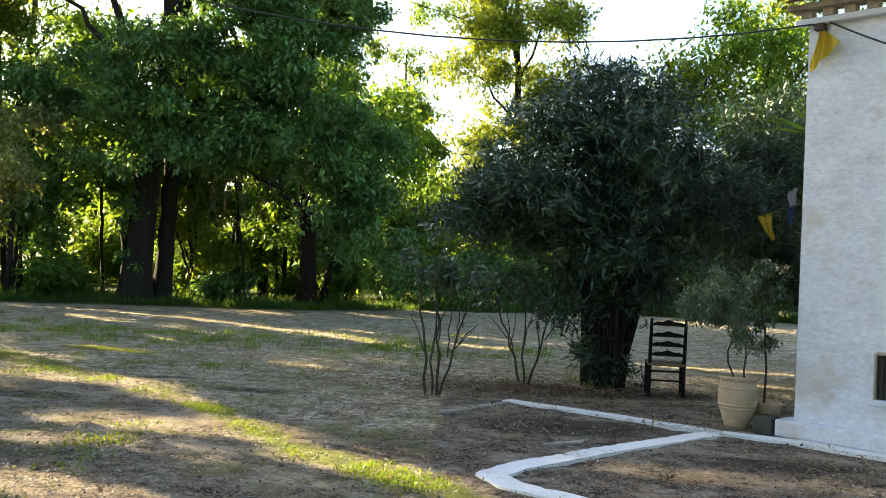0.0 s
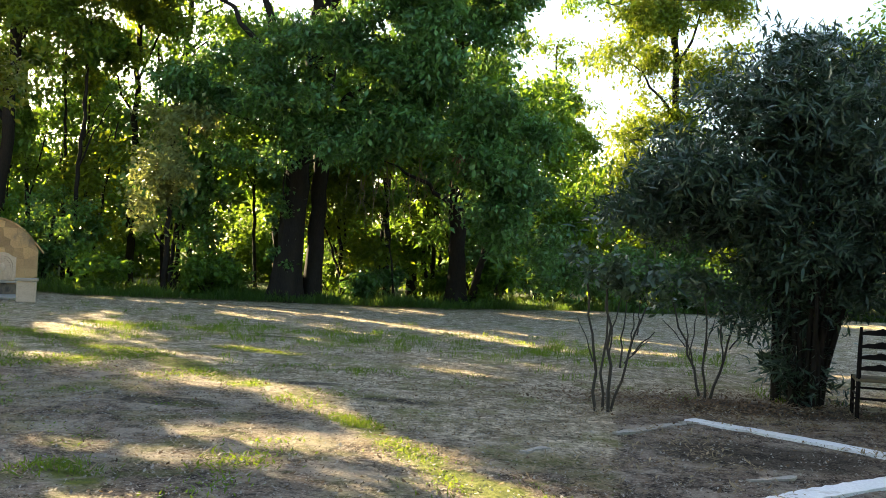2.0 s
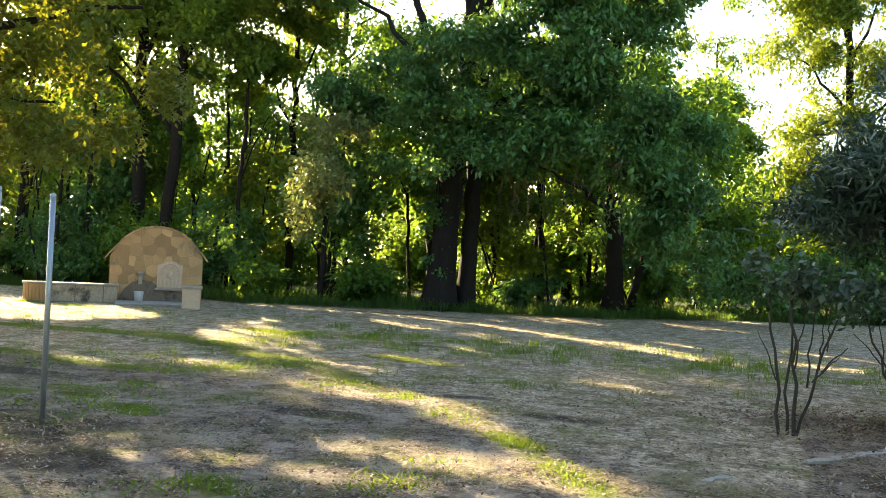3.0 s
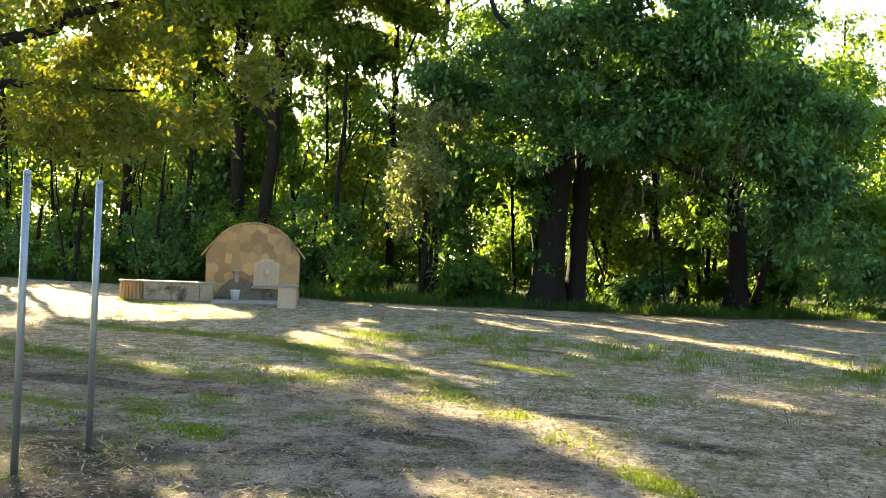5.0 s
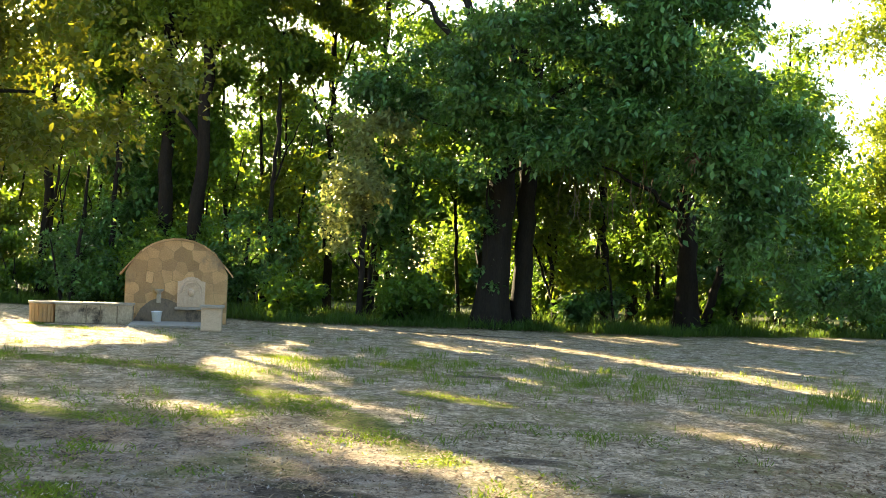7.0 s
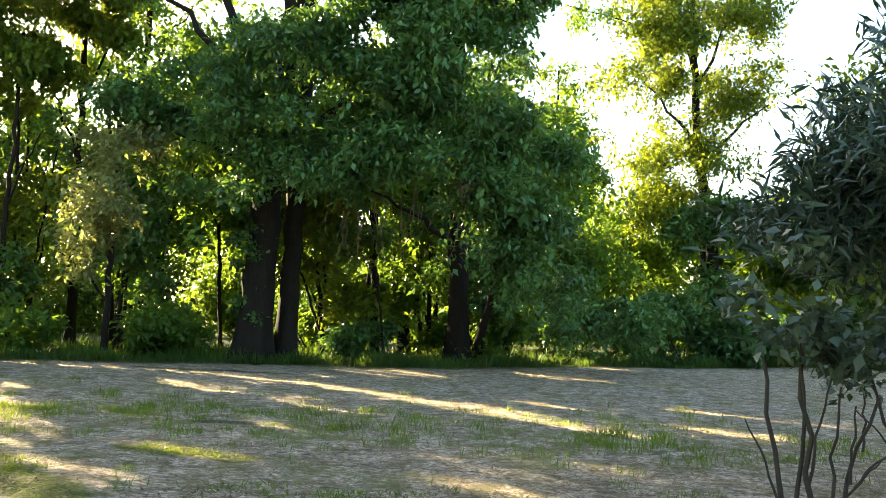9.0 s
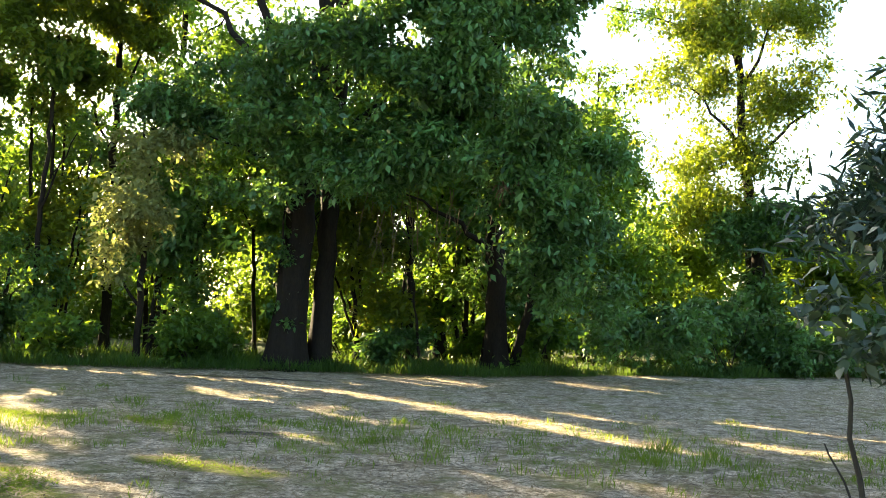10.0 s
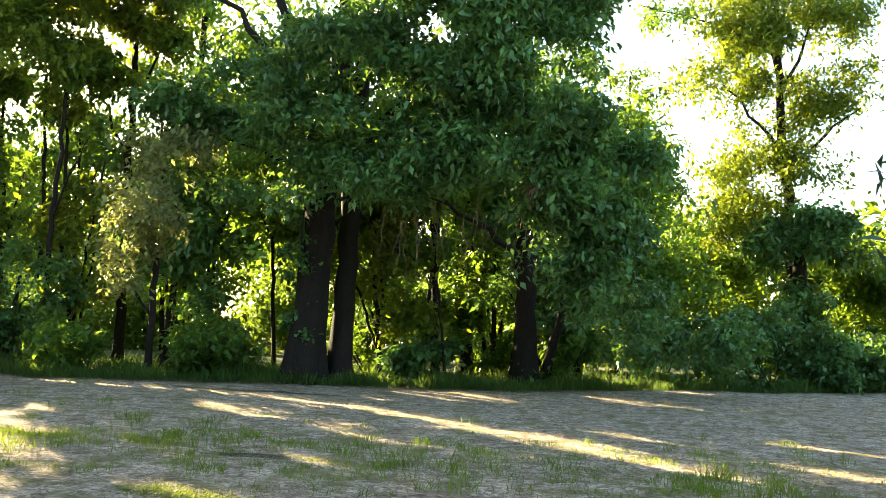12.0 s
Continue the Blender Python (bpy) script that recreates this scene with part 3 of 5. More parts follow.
def litter(name, pts, size, mat, seed, label, category):
    rng = np.random.default_rng(seed)
    pts = pts[np.minimum(near_line(pts, EDGING_WALL), near_line(pts, EDGING_CROSS)) > 0.13]
    n = len(pts)
    a = rng.uniform(0, 2 * math.pi, n)
    ax = np.column_stack([np.cos(a), np.sin(a), rng.normal(size=n) * 0.25])
    sd = np.column_stack([-np.sin(a), np.cos(a), rng.normal(size=n) * 0.3])
    p = np.column_stack([pts, rng.uniform(0.004, 0.02, n)])
    L = size * rng.uniform(0.5, 1.4, (n, 1))
    q = np.stack([p, p + ax * L * 0.5 - sd * L * 0.28, p + ax * L + np.array((0, 0, 0.008)), p + ax * L * 0.5 + sd * L * 0.28], axis=1)
    return tagged(new(name, quads_mesh(name, q, mat)), label, category, kind="stuff")


lp = np.concatenate([rng.normal(size=(4200, 2)) * (1.2, 0.6) + (1.2, 12.2), np.column_stack([rng.uniform(-7, 5, 2600), rng.uniform(4.5, 13, 2600)])])
litter("leaf_litter", lp, 0.04, LITTER, 21, "brown dead leaves on bare dirt", "leaf litter")
litter("soil_crumbs", np.column_stack([rng.uniform(-10, 4.5, 8000), 4.6 + 8.5 * rng.random(8000) ** 1.2]), 0.021, SOIL, 23, "dark crumbs of soil and rotted leaves", "soil")
litter("gravel", np.column_stack([rng.uniform(-6, 4, 9000), 4.6 + 7.5 * rng.random(9000) ** 1.3]), 0.026, CONCRETE, 22, "small pale stones trodden into the dirt", "gravel")

# ---- trees of the wood ----
EDGE_X, EDGE_Y = [p[0] for p in WOOD_EDGE], [p[1] for p in WOOD_EDGE]
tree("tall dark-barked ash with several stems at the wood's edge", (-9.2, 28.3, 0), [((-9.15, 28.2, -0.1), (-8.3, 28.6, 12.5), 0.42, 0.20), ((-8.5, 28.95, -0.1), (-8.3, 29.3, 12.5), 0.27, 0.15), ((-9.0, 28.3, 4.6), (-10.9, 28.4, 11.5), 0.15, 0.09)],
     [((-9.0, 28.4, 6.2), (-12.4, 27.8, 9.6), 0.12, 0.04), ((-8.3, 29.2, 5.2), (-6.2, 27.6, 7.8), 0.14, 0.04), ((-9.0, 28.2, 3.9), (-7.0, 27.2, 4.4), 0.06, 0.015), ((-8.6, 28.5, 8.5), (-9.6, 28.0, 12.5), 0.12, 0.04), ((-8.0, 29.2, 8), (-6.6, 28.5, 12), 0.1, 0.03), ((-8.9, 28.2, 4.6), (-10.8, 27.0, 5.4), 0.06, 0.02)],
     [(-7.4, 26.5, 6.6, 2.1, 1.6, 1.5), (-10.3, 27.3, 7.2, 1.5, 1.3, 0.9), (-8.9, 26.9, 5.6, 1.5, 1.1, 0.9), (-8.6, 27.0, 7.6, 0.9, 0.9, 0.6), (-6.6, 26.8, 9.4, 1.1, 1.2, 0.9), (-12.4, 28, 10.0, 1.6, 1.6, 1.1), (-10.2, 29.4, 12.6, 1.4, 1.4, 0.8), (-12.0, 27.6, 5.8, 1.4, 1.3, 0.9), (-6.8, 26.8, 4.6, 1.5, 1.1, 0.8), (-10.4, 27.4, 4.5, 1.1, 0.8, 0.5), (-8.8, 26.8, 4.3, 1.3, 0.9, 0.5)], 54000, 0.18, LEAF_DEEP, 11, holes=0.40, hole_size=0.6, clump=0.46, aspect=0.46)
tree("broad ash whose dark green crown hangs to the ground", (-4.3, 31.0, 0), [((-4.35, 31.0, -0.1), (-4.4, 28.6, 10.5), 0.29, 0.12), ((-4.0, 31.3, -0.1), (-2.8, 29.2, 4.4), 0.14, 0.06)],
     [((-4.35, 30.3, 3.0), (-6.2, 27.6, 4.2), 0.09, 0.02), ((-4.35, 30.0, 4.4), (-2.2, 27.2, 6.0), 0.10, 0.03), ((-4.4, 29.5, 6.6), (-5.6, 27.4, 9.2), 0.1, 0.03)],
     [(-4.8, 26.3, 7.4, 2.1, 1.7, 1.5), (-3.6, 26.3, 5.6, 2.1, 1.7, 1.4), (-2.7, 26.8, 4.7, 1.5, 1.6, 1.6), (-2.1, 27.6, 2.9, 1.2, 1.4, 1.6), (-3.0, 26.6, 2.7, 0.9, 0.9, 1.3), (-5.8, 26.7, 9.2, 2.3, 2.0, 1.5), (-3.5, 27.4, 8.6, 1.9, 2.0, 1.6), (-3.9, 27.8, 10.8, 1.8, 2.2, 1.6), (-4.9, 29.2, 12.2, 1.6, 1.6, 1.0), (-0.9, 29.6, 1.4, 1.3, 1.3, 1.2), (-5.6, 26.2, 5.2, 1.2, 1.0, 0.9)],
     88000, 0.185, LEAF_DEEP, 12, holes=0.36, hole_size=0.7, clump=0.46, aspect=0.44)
tree("slender leaning tree behind the stone fountain", (-18.6, 29, 0), [((-18.9, 28.6, -0.1), (-17.4, 27.4, 12.5), 0.24, 0.10)], [((-18.3, 28.2, 5.0), (-20.6, 27.6, 8.0), 0.09, 0.03), ((-17.8, 27.8, 7.5), (-15.6, 27.2, 10.0), 0.08, 0.03)],
     [(-17.2, 27.6, 10.8, 3.2, 2.4, 2.0), (-20.6, 27.8, 8.6, 2.8, 2.2, 1.7), (-23.0, 27.4, 10.4, 2.6, 2.2, 1.8), (-15.6, 27.6, 8.2, 2.2, 1.9, 1.3), (-17.5, 28.4, 13.6, 2.8, 2.6, 1.6), (-20.6, 28.4, 15.0, 2.4, 2.2, 1.4), (-15.6, 25.6, 13.2, 1.8, 1.5, 1.1), (-14.6, 28.0, 10.6, 1.8, 1.6, 1.2)], 62000, 0.21, LEAF_YELLOW, 13, holes=0.3, spread=0.55, clump=0.75, aspect=0.46)
tree("dark straight tree behind the stone fountain", (-20.4, 29.4, 0), [((-20.2, 29.2, -0.1), (-20.0, 28.4, 12.0), 0.26, 0.12)], [((-20.1, 28.8, 6), (-22.2, 28.2, 8.4), 0.09, 0.03), ((-20.0, 28.6, 7.4), (-18.4, 28.4, 10.2), 0.08, 0.03)],
     [(-21.4, 28.8, 10.4, 3.0, 2.6, 2.2), (-20.4, 29.8, 6.0, 2.2, 1.6, 1.6), (-23.4, 28.6, 7.6, 2.4, 2.0, 1.8), (-18.4, 30.2, 5.4, 1.8, 1.4, 1.5)], 38000, 0.22, LEAF_WOOD, 14, holes=0.25, spread=0.55, clump=0.75, aspect=0.46)
tree("forked young tree inside the wood", (-13.2, 31.6, 0), [((-13.2, 31.6, -0.1), (-12.9, 31.4, 7.5), 0.14, 0.06), ((-13.4, 31.7, -0.1), (-14.8, 31.8, 5.6), 0.09, 0.04)], [((-13.0, 31.5, 3.4), (-11.8, 31.0, 5.4), 0.05, 0.02)],
     [(-12.9, 30.8, 6.6, 2.2, 1.8, 1.6), (-14.9, 30.8, 5.4, 1.6, 1.5, 1.1), (-11.4, 30.4, 4.8, 1.4, 1.3, 0.9), (-12.6, 31, 8.6, 2.2, 1.8, 1.2)], 22000, 0.21, LEAF_WOOD, 15, holes=0.3, spread=0.55, clump=0.75, aspect=0.46)
tree("young tree with pale sunlit leaves", (-12.5, 27.3, 0), [((-12.5, 27.3, -0.1), (-12.2, 26.9, 5.6), 0.09, 0.04)], [((-12.45, 27.2, 1.4), (-13.4, 26.5, 2.6), 0.04, 0.015), ((-12.4, 27.1, 2.4), (-11.7, 26.5, 3.8), 0.035, 0.012)],
     [(-12.3, 26.1, 3.5, 1.0, 0.9, 0.8), (-13.3, 26.4, 2.5, 0.8, 0.8, 0.6), (-11.7, 26.6, 2.4, 0.5, 0.6, 0.5), (-12.3, 26.9, 5.2, 1.0, 0.9, 0.7)], 7000, 0.16, LEAF_PALE, 16, holes=0.3, aspect=0.5, spread=0.4, clump=0.5)
tree("overhanging maple with yellow-green leaves beside the steel poles", (-14.6, 13.2, 0), [((-14.6, 13.2, -0.1), (-13.9, 13.6, 8.5), 0.34, 0.14)], [((-14.3, 13.4, 4.2), (-10.6, 15.6, 5.6), 0.12, 0.03), ((-14.2, 13.4, 3.6), (-12.0, 15.2, 3.9), 0.09, 0.02), ((-14.0, 13.5, 6.2), (-11.5, 12.0, 8.4), 0.1, 0.03), ((-14.1, 13.4, 5.6), (-11.2, 8.1, 7.8), 0.1, 0.03)],
     [(-12.2, 15.6, 5.0, 2.2, 1.8, 1.1), (-11.2, 16.2, 3.9, 1.1, 1.0, 0.7), (-12.4, 15.2, 3.4, 1.5, 1.2, 0.7), (-13.6, 15.4, 6.4, 2.0, 1.8, 1.0), (-14.2, 13.6, 8.2, 3.4, 3.2, 1.6), (-11.4, 14.4, 7.0, 2.4, 2.0, 1.1), (-11.7, 13.6, 3.7, 0.6, 0.6, 0.4)], 56000, 0.14, LEAF_OLIVEGREEN, 17, holes=0.15, aspect=0.55, spread=0.6, clump=0.75)
airy = tree("tall airy tree with sunlit yellow-green crown", (2.9, 41.4, 0), [((3.6, 41.8, -0.1), (2.6, 41.2, 15.0), 0.26, 0.07)], [((3.1, 41.5, 7.4), (0.8, 41.0, 10.4), 0.08, 0.02), ((3.0, 41.4, 7.0), (5.6, 41.8, 9.4), 0.08, 0.02), ((2.9, 41.3, 9.6), (4.4, 41, 13.0), 0.07, 0.02), ((2.8, 41.3, 10.4), (1.2, 41.4, 14), 0.06, 0.02), ((2.7, 41.3, 11.2), (-1.9, 40.8, 12.9), 0.05, 0.012)],
     [(2.4, 41.2, 13.4, 2.4, 2.2, 2.2), (0.9, 40.8, 10.4, 1.7, 1.6, 1.3), (4.4, 41.4, 9.8, 1.9, 1.7, 1.2), (2.6, 41.0, 7.4, 2.2, 1.8, 0.9), (4.6, 41.6, 12.6, 1.8, 1.8, 1.5), (0.8, 41.0, 7.6, 1.5, 1.2, 0.8), (1.2, 40.8, 5.6, 1.8, 1.4, 0.9), (2.6, 41.2, 10.8, 1.5, 1.4, 2.2), (3.2, 41.2, 8.6, 1.3, 1.3, 1.4), (1.4, 41.0, 12.2, 1.2, 1.2, 1.4)], 32000, 0.20, LEAF_YELLOW, 18, holes=0.15, clump=0.95, spread=0.6, aspect=0.46)
crown("branch_leaves", airy, [(-3.9, -0.5, 12.6, 1.2, 0.7, 0.8), (-2.2, -0.4, 12.4, 1.1, 0.7, 0.7)], 900, 0.2, LEAF_WOOD, 519, per=9, spread=0.4, holes=0.2, clump=0.5, aspect=0.46)
tree("dark ivy-grown lower crown round a trunk", (3.7, 41.0, 0), [((3.6, 40.9, -0.1), (3.5, 40.9, 4.4), 0.26, 0.2)], [], [(3.5, 40.6, 4.6, 1.9, 1.6, 1.2), (3.7, 40.8, 2.6, 0.7, 0.7, 1.6)], 9000, 0.25, LEAF_DEEP, 19, holes=0.1, aspect=0.5)
for i, (x, y, h) in enumerate([(9.4, 38.0, 10.5), (12.0, 37.0, 13.5), (15.0, 39.0, 15.0), (18.5, 36, 15)]):
    tree("leafy tree in the evening sun behind the oleander", (x, y, 0), [((x, y, -0.1), (x + 0.4, y, h * 0.85), 0.2, 0.07)], [((x, y, h * 0.4), (x - 1.6, y - 0.5, h * 0.65), 0.07, 0.02), ((x, y, h * 0.5), (x + 1.8, y - 0.4, h * 0.75), 0.07, 0.02)],
         [(x, y - 0.4, h * 0.8, 2.0, 1.8, h * 0.17), (x - 1.4, y - 0.6, h * 0.55, 1.6, 1.5, 1.2), (x + 1.5, y, h * 0.5, 1.7, 1.5, 1.2), (x, y, h * 0.3, 1.8, 1.6, 1.0)], 13000, 0.25, LEAF_YELLOW if i % 2 == 0 else LEAF_WOOD, 30 + i, holes=0.2, spread=0.9, clump=1.1, aspect=0.46)
# taller trees further into the wood and to its left
rngt = random.Random(5)
for i, (x, y, h) in enumerate([(-26, 30, 14), (-31, 26, 15), (-24.5, 36, 15), (-16.5, 36, 15), (-11.6, 35, 9.5), (-6.6, 35.5, 10), (-28, 21.5, 11), (-36, 33, 15), (-3.6, 37.5, 9.0)]):
    tree("tall wood tree with a high leafy crown", (x, y, 0), [((x, y, -0.1), (x + rngt.uniform(-1, 1), y + rngt.uniform(-0.6, 0.6), h * 0.85), 0.2, 0.08)],
         [((x, y, h * f), (x + rngt.uniform(-2.4, 2.4), y + rngt.uniform(-1.5, 0.5), h * (f + 0.2)), 0.08, 0.02) for f in (0.35, 0.45, 0.55)],
         [(x + rngt.uniform(-0.8, 0.8), y, h * 0.82, 3.2, 2.8, h * 0.14), (x - 1.8, y - 0.4, h * 0.56, 2.4, 2.0, 1.4), (x + 1.9, y, h * 0.6, 2.4, 2.0, 1.4), (x, y - 0.5, h * 0.4, 2.0, 1.6, 1.2)], (10000 if x < -25 else 13000 if x > -12 else 16000), 0.27, LEAF_WOOD, 60 + i, holes=0.25, spread=0.85, aspect=0.48, clump=1.0)
# low trees and shrubs that fill the wood
for i in range(22):
    x = -34 + i * 1.55 + rngt.uniform(-0.6, 0.6)
    y = float(np.interp(x, EDGE_X, EDGE_Y)) + (rngt.uniform(2.6, 5.0) if i % 2 else rngt.uniform(6.0, 10.0))
    h = rngt.uniform(6.0, 10.0) if x < -8 else rngt.uniform(5.0, 7.0) if x < -4 else rngt.uniform(3.0, 4.4)
    if -12.6 < x < -10.2:
        continue
    tree("low leafy tree in the shade of the wood", (x, y, 0), [((x, y, -0.05), (x + rngt.uniform(-0.8, 0.8), y, h * 0.8), 0.08, 0.03), ((x + 0.2, y, -0.05), (x + rngt.uniform(-1.5, 1.5), y, h * 0.6), 0.05, 0.02)],
         [((x, y, h * 0.3), (x + rngt.uniform(-1.4, 1.4), y - 0.4, h * 0.55), 0.035, 0.012)],
         [(x, y, h * 0.75, 1.6, 1.3, h * 0.22), (x + rngt.uniform(-1, 1), y - 0.3, h * 0.48, 1.4, 1.2, h * 0.16), (x + rngt.uniform(-1.2, 1.2), y, h * 0.26, 1.0, 0.9, 0.6)], 8500, 0.23, (LEAF_WOOD, LEAF_DEEP, LEAF_YELLOW)[i % 3 if i % 4 else 0], 120 + i, holes=0.25, spread=0.6, clump=0.8, aspect=0.48)
for i in range(26):
    x = -35 + i * 1.85 + rngt.uniform(-0.6, 0.6)
    y = float(np.interp(x, EDGE_X, EDGE_Y)) + (rngt.uniform(1.2, 2.6) if i % 2 else rngt.uniform(3.0, 6.0))
    s = rngt.uniform(0.55, 1.0) * (0.6 if -15 < x < -3 else 1.0)
    t = thing("shrub", "leafy green shrub in the undergrowth of the wood", "shrub", pose(x, y, 0), "undergrowth of the wood")
    for k in range(3):
        part("stem", tube(bent((0.1 * k, 0, -0.05), (rngt.uniform(-0.8, 0.8), rngt.uniform(-0.5, 0.5), 1.8 * s), 4, 0.1, i * 7 + k), [0.03, 0.026, 0.022, 0.018, 0.012], 5), BARK, t)
    c = crown("crown", None, [(x, y, 1.0 * s, 1.2 * s, 1.0, 0.9 * s), (x + 0.4, y + 0.2, 1.9 * s, 0.8, 0.8, 0.7 * s)], 3600, 0.19, LEAF_WOOD if i % 3 else LEAF_DEEP, 200 + i, holes=0.25, spread=0.32, clump=0.35, aspect=0.5)
    c.data.transform(Matrix.Translation((-x, -y, 0)))
    c.parent = t
for i, (x, y) in enumerate([(-1.0, 33.9), (0.6, 34.0), (1.9, 35.0), (3.2, 35.6), (4.6, 36.6), (6.1, 38.2), (7.6, 38.0), (9.2, 37.6), (10.8, 37.0), (12.3, 36.6), (13.8, 36.2), (15.4, 35.8)]):
    t = thing("bramble", "dark green bramble thicket along the yard's far edge", "bush", pose(x, y, 0), "bramble hedge")
    for k in range(3):
        part("stem", tube(bent((0.1 * k - 0.1, 0, -0.05), (rngt.uniform(-0.9, 0.9), rngt.uniform(-0.5, 0.3), 1.5), 4, 0.12, i * 5 + k), [0.018, 0.016, 0.014, 0.012, 0.008], 5), BARK, t)
    h = rngt.uniform(0.75, 1.15) * (1.0 if x < 7 else 1.6)
    crown("crown", t, [(0, 0, 0.7 * h, 1.25, 0.8, 0.75 * h), (0.5, 0.2, 1.45 * h, 0.8, 0.7, 0.6 * h), (-0.6, 0.1, 1.2 * h, 0.7, 0.6, 0.5 * h)], 3800, 0.17, LEAF_DEEP, 260 + i, per=14, spread=0.3, clump=0.32, holes=0.12, aspect=0.55)
for i, (x, y, r, h) in enumerate([(-6.8, 31.7, 0.11, 8.5), (-7.4, 32.6, 0.07, 7.5), (-10.4, 32.4, 0.06, 7), (-11.9, 33.4, 0.07, 8), (-16.4, 28.9, 0.09, 8.5), (-17.6, 30.6, 0.08, 8), (-5.6, 33.6, 0.08, 8), (-15.2, 33.0, 0.08, 8.5), (-9.9, 30.8, 0.05, 6), (-22.4, 29.2, 0.10, 9), (-6.2, 30.2, 0.04, 5), (-19.4, 31.5, 0.09, 9), (-5.0, 32.6, 0.05, 6)]):
    lean = rngt.uniform(-0.7, 0.7)
    tree("slender bare-stemmed tree in the shade of the wood", (x, y, 0), [((x, y, -0.05), (x + lean, y, h), r, r * 0.4)], [((x + lean * 0.4, y, h * 0.45), (x + lean * 0.4 + rngt.choice((-1.1, 1.1)), y - 0.3, h * 0.68), r * 0.4, 0.012)],
         [(x + lean, y, h * 0.92, 1.1, 0.9, h * 0.12), (x + lean * 0.5, y - 0.3, h * 0.66, 0.9, 0.7, 0.5)], 1900, 0.2, LEAF_WOOD, 700 + i, holes=0.2, spread=0.35, clump=0.4, aspect=0.48)
vines = thing("hanging_vines", "dry brown vines hanging under the dark green crown", "vine", pose(-5.4, 26.9, 2.4))
for k in range(26):
    x, z = rngt.uniform(-1.5, 1.6), rngt.uniform(1.1, 2.0)
    part("vine", tube(bent((x, rngt.uniform(-0.4, 0.4), z), (x + rngt.uniform(-0.35, 0.35), rngt.uniform(-0.4, 0.4), z - rngt.uniform(0.6, 1.5)), 6, 0.10, 900 + k), [0.012, 0.011, 0.010, 0.009, 0.008, 0.006, 0.004], 5), RUSH, vines)
tree("tall yellow-green tree rising behind the fountain", (-15.8, 31.6, 0), [((-15.8, 31.6, -0.1), (-15.6, 31.2, 11.5), 0.15, 0.06)], [((-15.8, 31.5, 5.5), (-17.2, 31.0, 8.5), 0.05, 0.02), ((-15.7, 31.4, 7), (-14.2, 31.0, 9.6), 0.05, 0.02)],
     [(-15.8, 31.0, 10.8, 2.4, 2.0, 1.8), (-16.8, 30.8, 8.4, 1.8, 1.6, 1.3), (-14.4, 31.0, 9.4, 1.5, 1.5, 1.2), (-18.4, 31.0, 10.8, 1.8, 1.8, 1.4)], 28000, 0.22, LEAF_YELLOW, 480, holes=0.25, spread=0.55, clump=0.75, aspect=0.48)
tree("slim yellow-green tree at the wood's corner", (-21.8, 31.0, 0), [((-21.8, 31.0, -0.1), (-21.6, 30.8, 12), 0.15, 0.06)], [((-21.8, 31.0, 6), (-23.4, 30.6, 9), 0.05, 0.02), ((-21.7, 30.9, 7), (-20.2, 30.6, 9.8), 0.05, 0.02)],
     [(-21.8, 30.6, 11.4, 2.6, 2.2, 2.0), (-23.6, 30.2, 9.0, 2.0, 1.8, 1.4), (-19.8, 30.6, 11.6, 1.8, 1.6, 1.4), (-25.4, 30.0, 11.0, 2.0, 2.0, 1.8)], 26000, 0.22, LEAF_YELLOW, 481, holes=0.2, spread=0.55, clump=0.75, aspect=0.48)
tree("pale airy tree beyond the wood", (-2.3, 47.0, 0), [((-2.2, 47.0, -0.1), (-2.3, 47.0, 12.0), 0.14, 0.04)], [((-2.2, 47, 6.5), (-1.2, 46.8, 9.0), 0.05, 0.02)],
     [(-2.2, 47, 9.6, 1.4, 1.3, 2.4), (-1.6, 47, 7.4, 1.2, 1.2, 1.4), (-2.6, 47, 12.0, 1.3, 1.2, 1.6)], 9000, 0.22, LEAF_FAR, 483, holes=0.2, clump=0.7, aspect=0.48, open_to_sun=False)
dead = thing("dead_branch", "dry brown branch hanging in the green crown", "branch", pose(-3.6, 25.3, 3.95))
part("twig", tube(bent((0.5, 0.9, 0.7), (-0.1, 0.0, -0.1), 6, 0.1, 3), [0.02, 0.018, 0.015, 0.012, 0.01, 0.008, 0.005], 5), TWIG, dead)
crown("dry_leaves", dead, [(0, 0, 0, 0.5, 0.4, 0.35)], 420, 0.14, LITTER, 482, per=8, spread=0.2, clump=0.15, holes=0.1, open_to_sun=False, aspect=0.3)
# sunlit scrub seen through the wood, and the trees far behind it
for i, (x, y, rx, h) in enumerate([(-34, 41, 3.5, 3.2), (-27, 44, 3.2, 3.0), (-21, 42.5, 3.0, 2.6), (-16, 44, 2.8, 2.8), (-11, 43, 2.6, 2.4), (-6.5, 44, 2.6, 2.8), (-1.4, 44, 2.4, 5.6), (5.8, 45, 2.6, 5.4), (10, 43, 2.6, 5.6), (1.4, 46, 2.4, 6.4)]):
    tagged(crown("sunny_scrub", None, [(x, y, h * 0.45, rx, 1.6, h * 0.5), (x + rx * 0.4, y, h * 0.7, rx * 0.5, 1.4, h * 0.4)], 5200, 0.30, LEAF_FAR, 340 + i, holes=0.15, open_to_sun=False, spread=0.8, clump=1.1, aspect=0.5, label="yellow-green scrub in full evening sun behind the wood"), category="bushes")
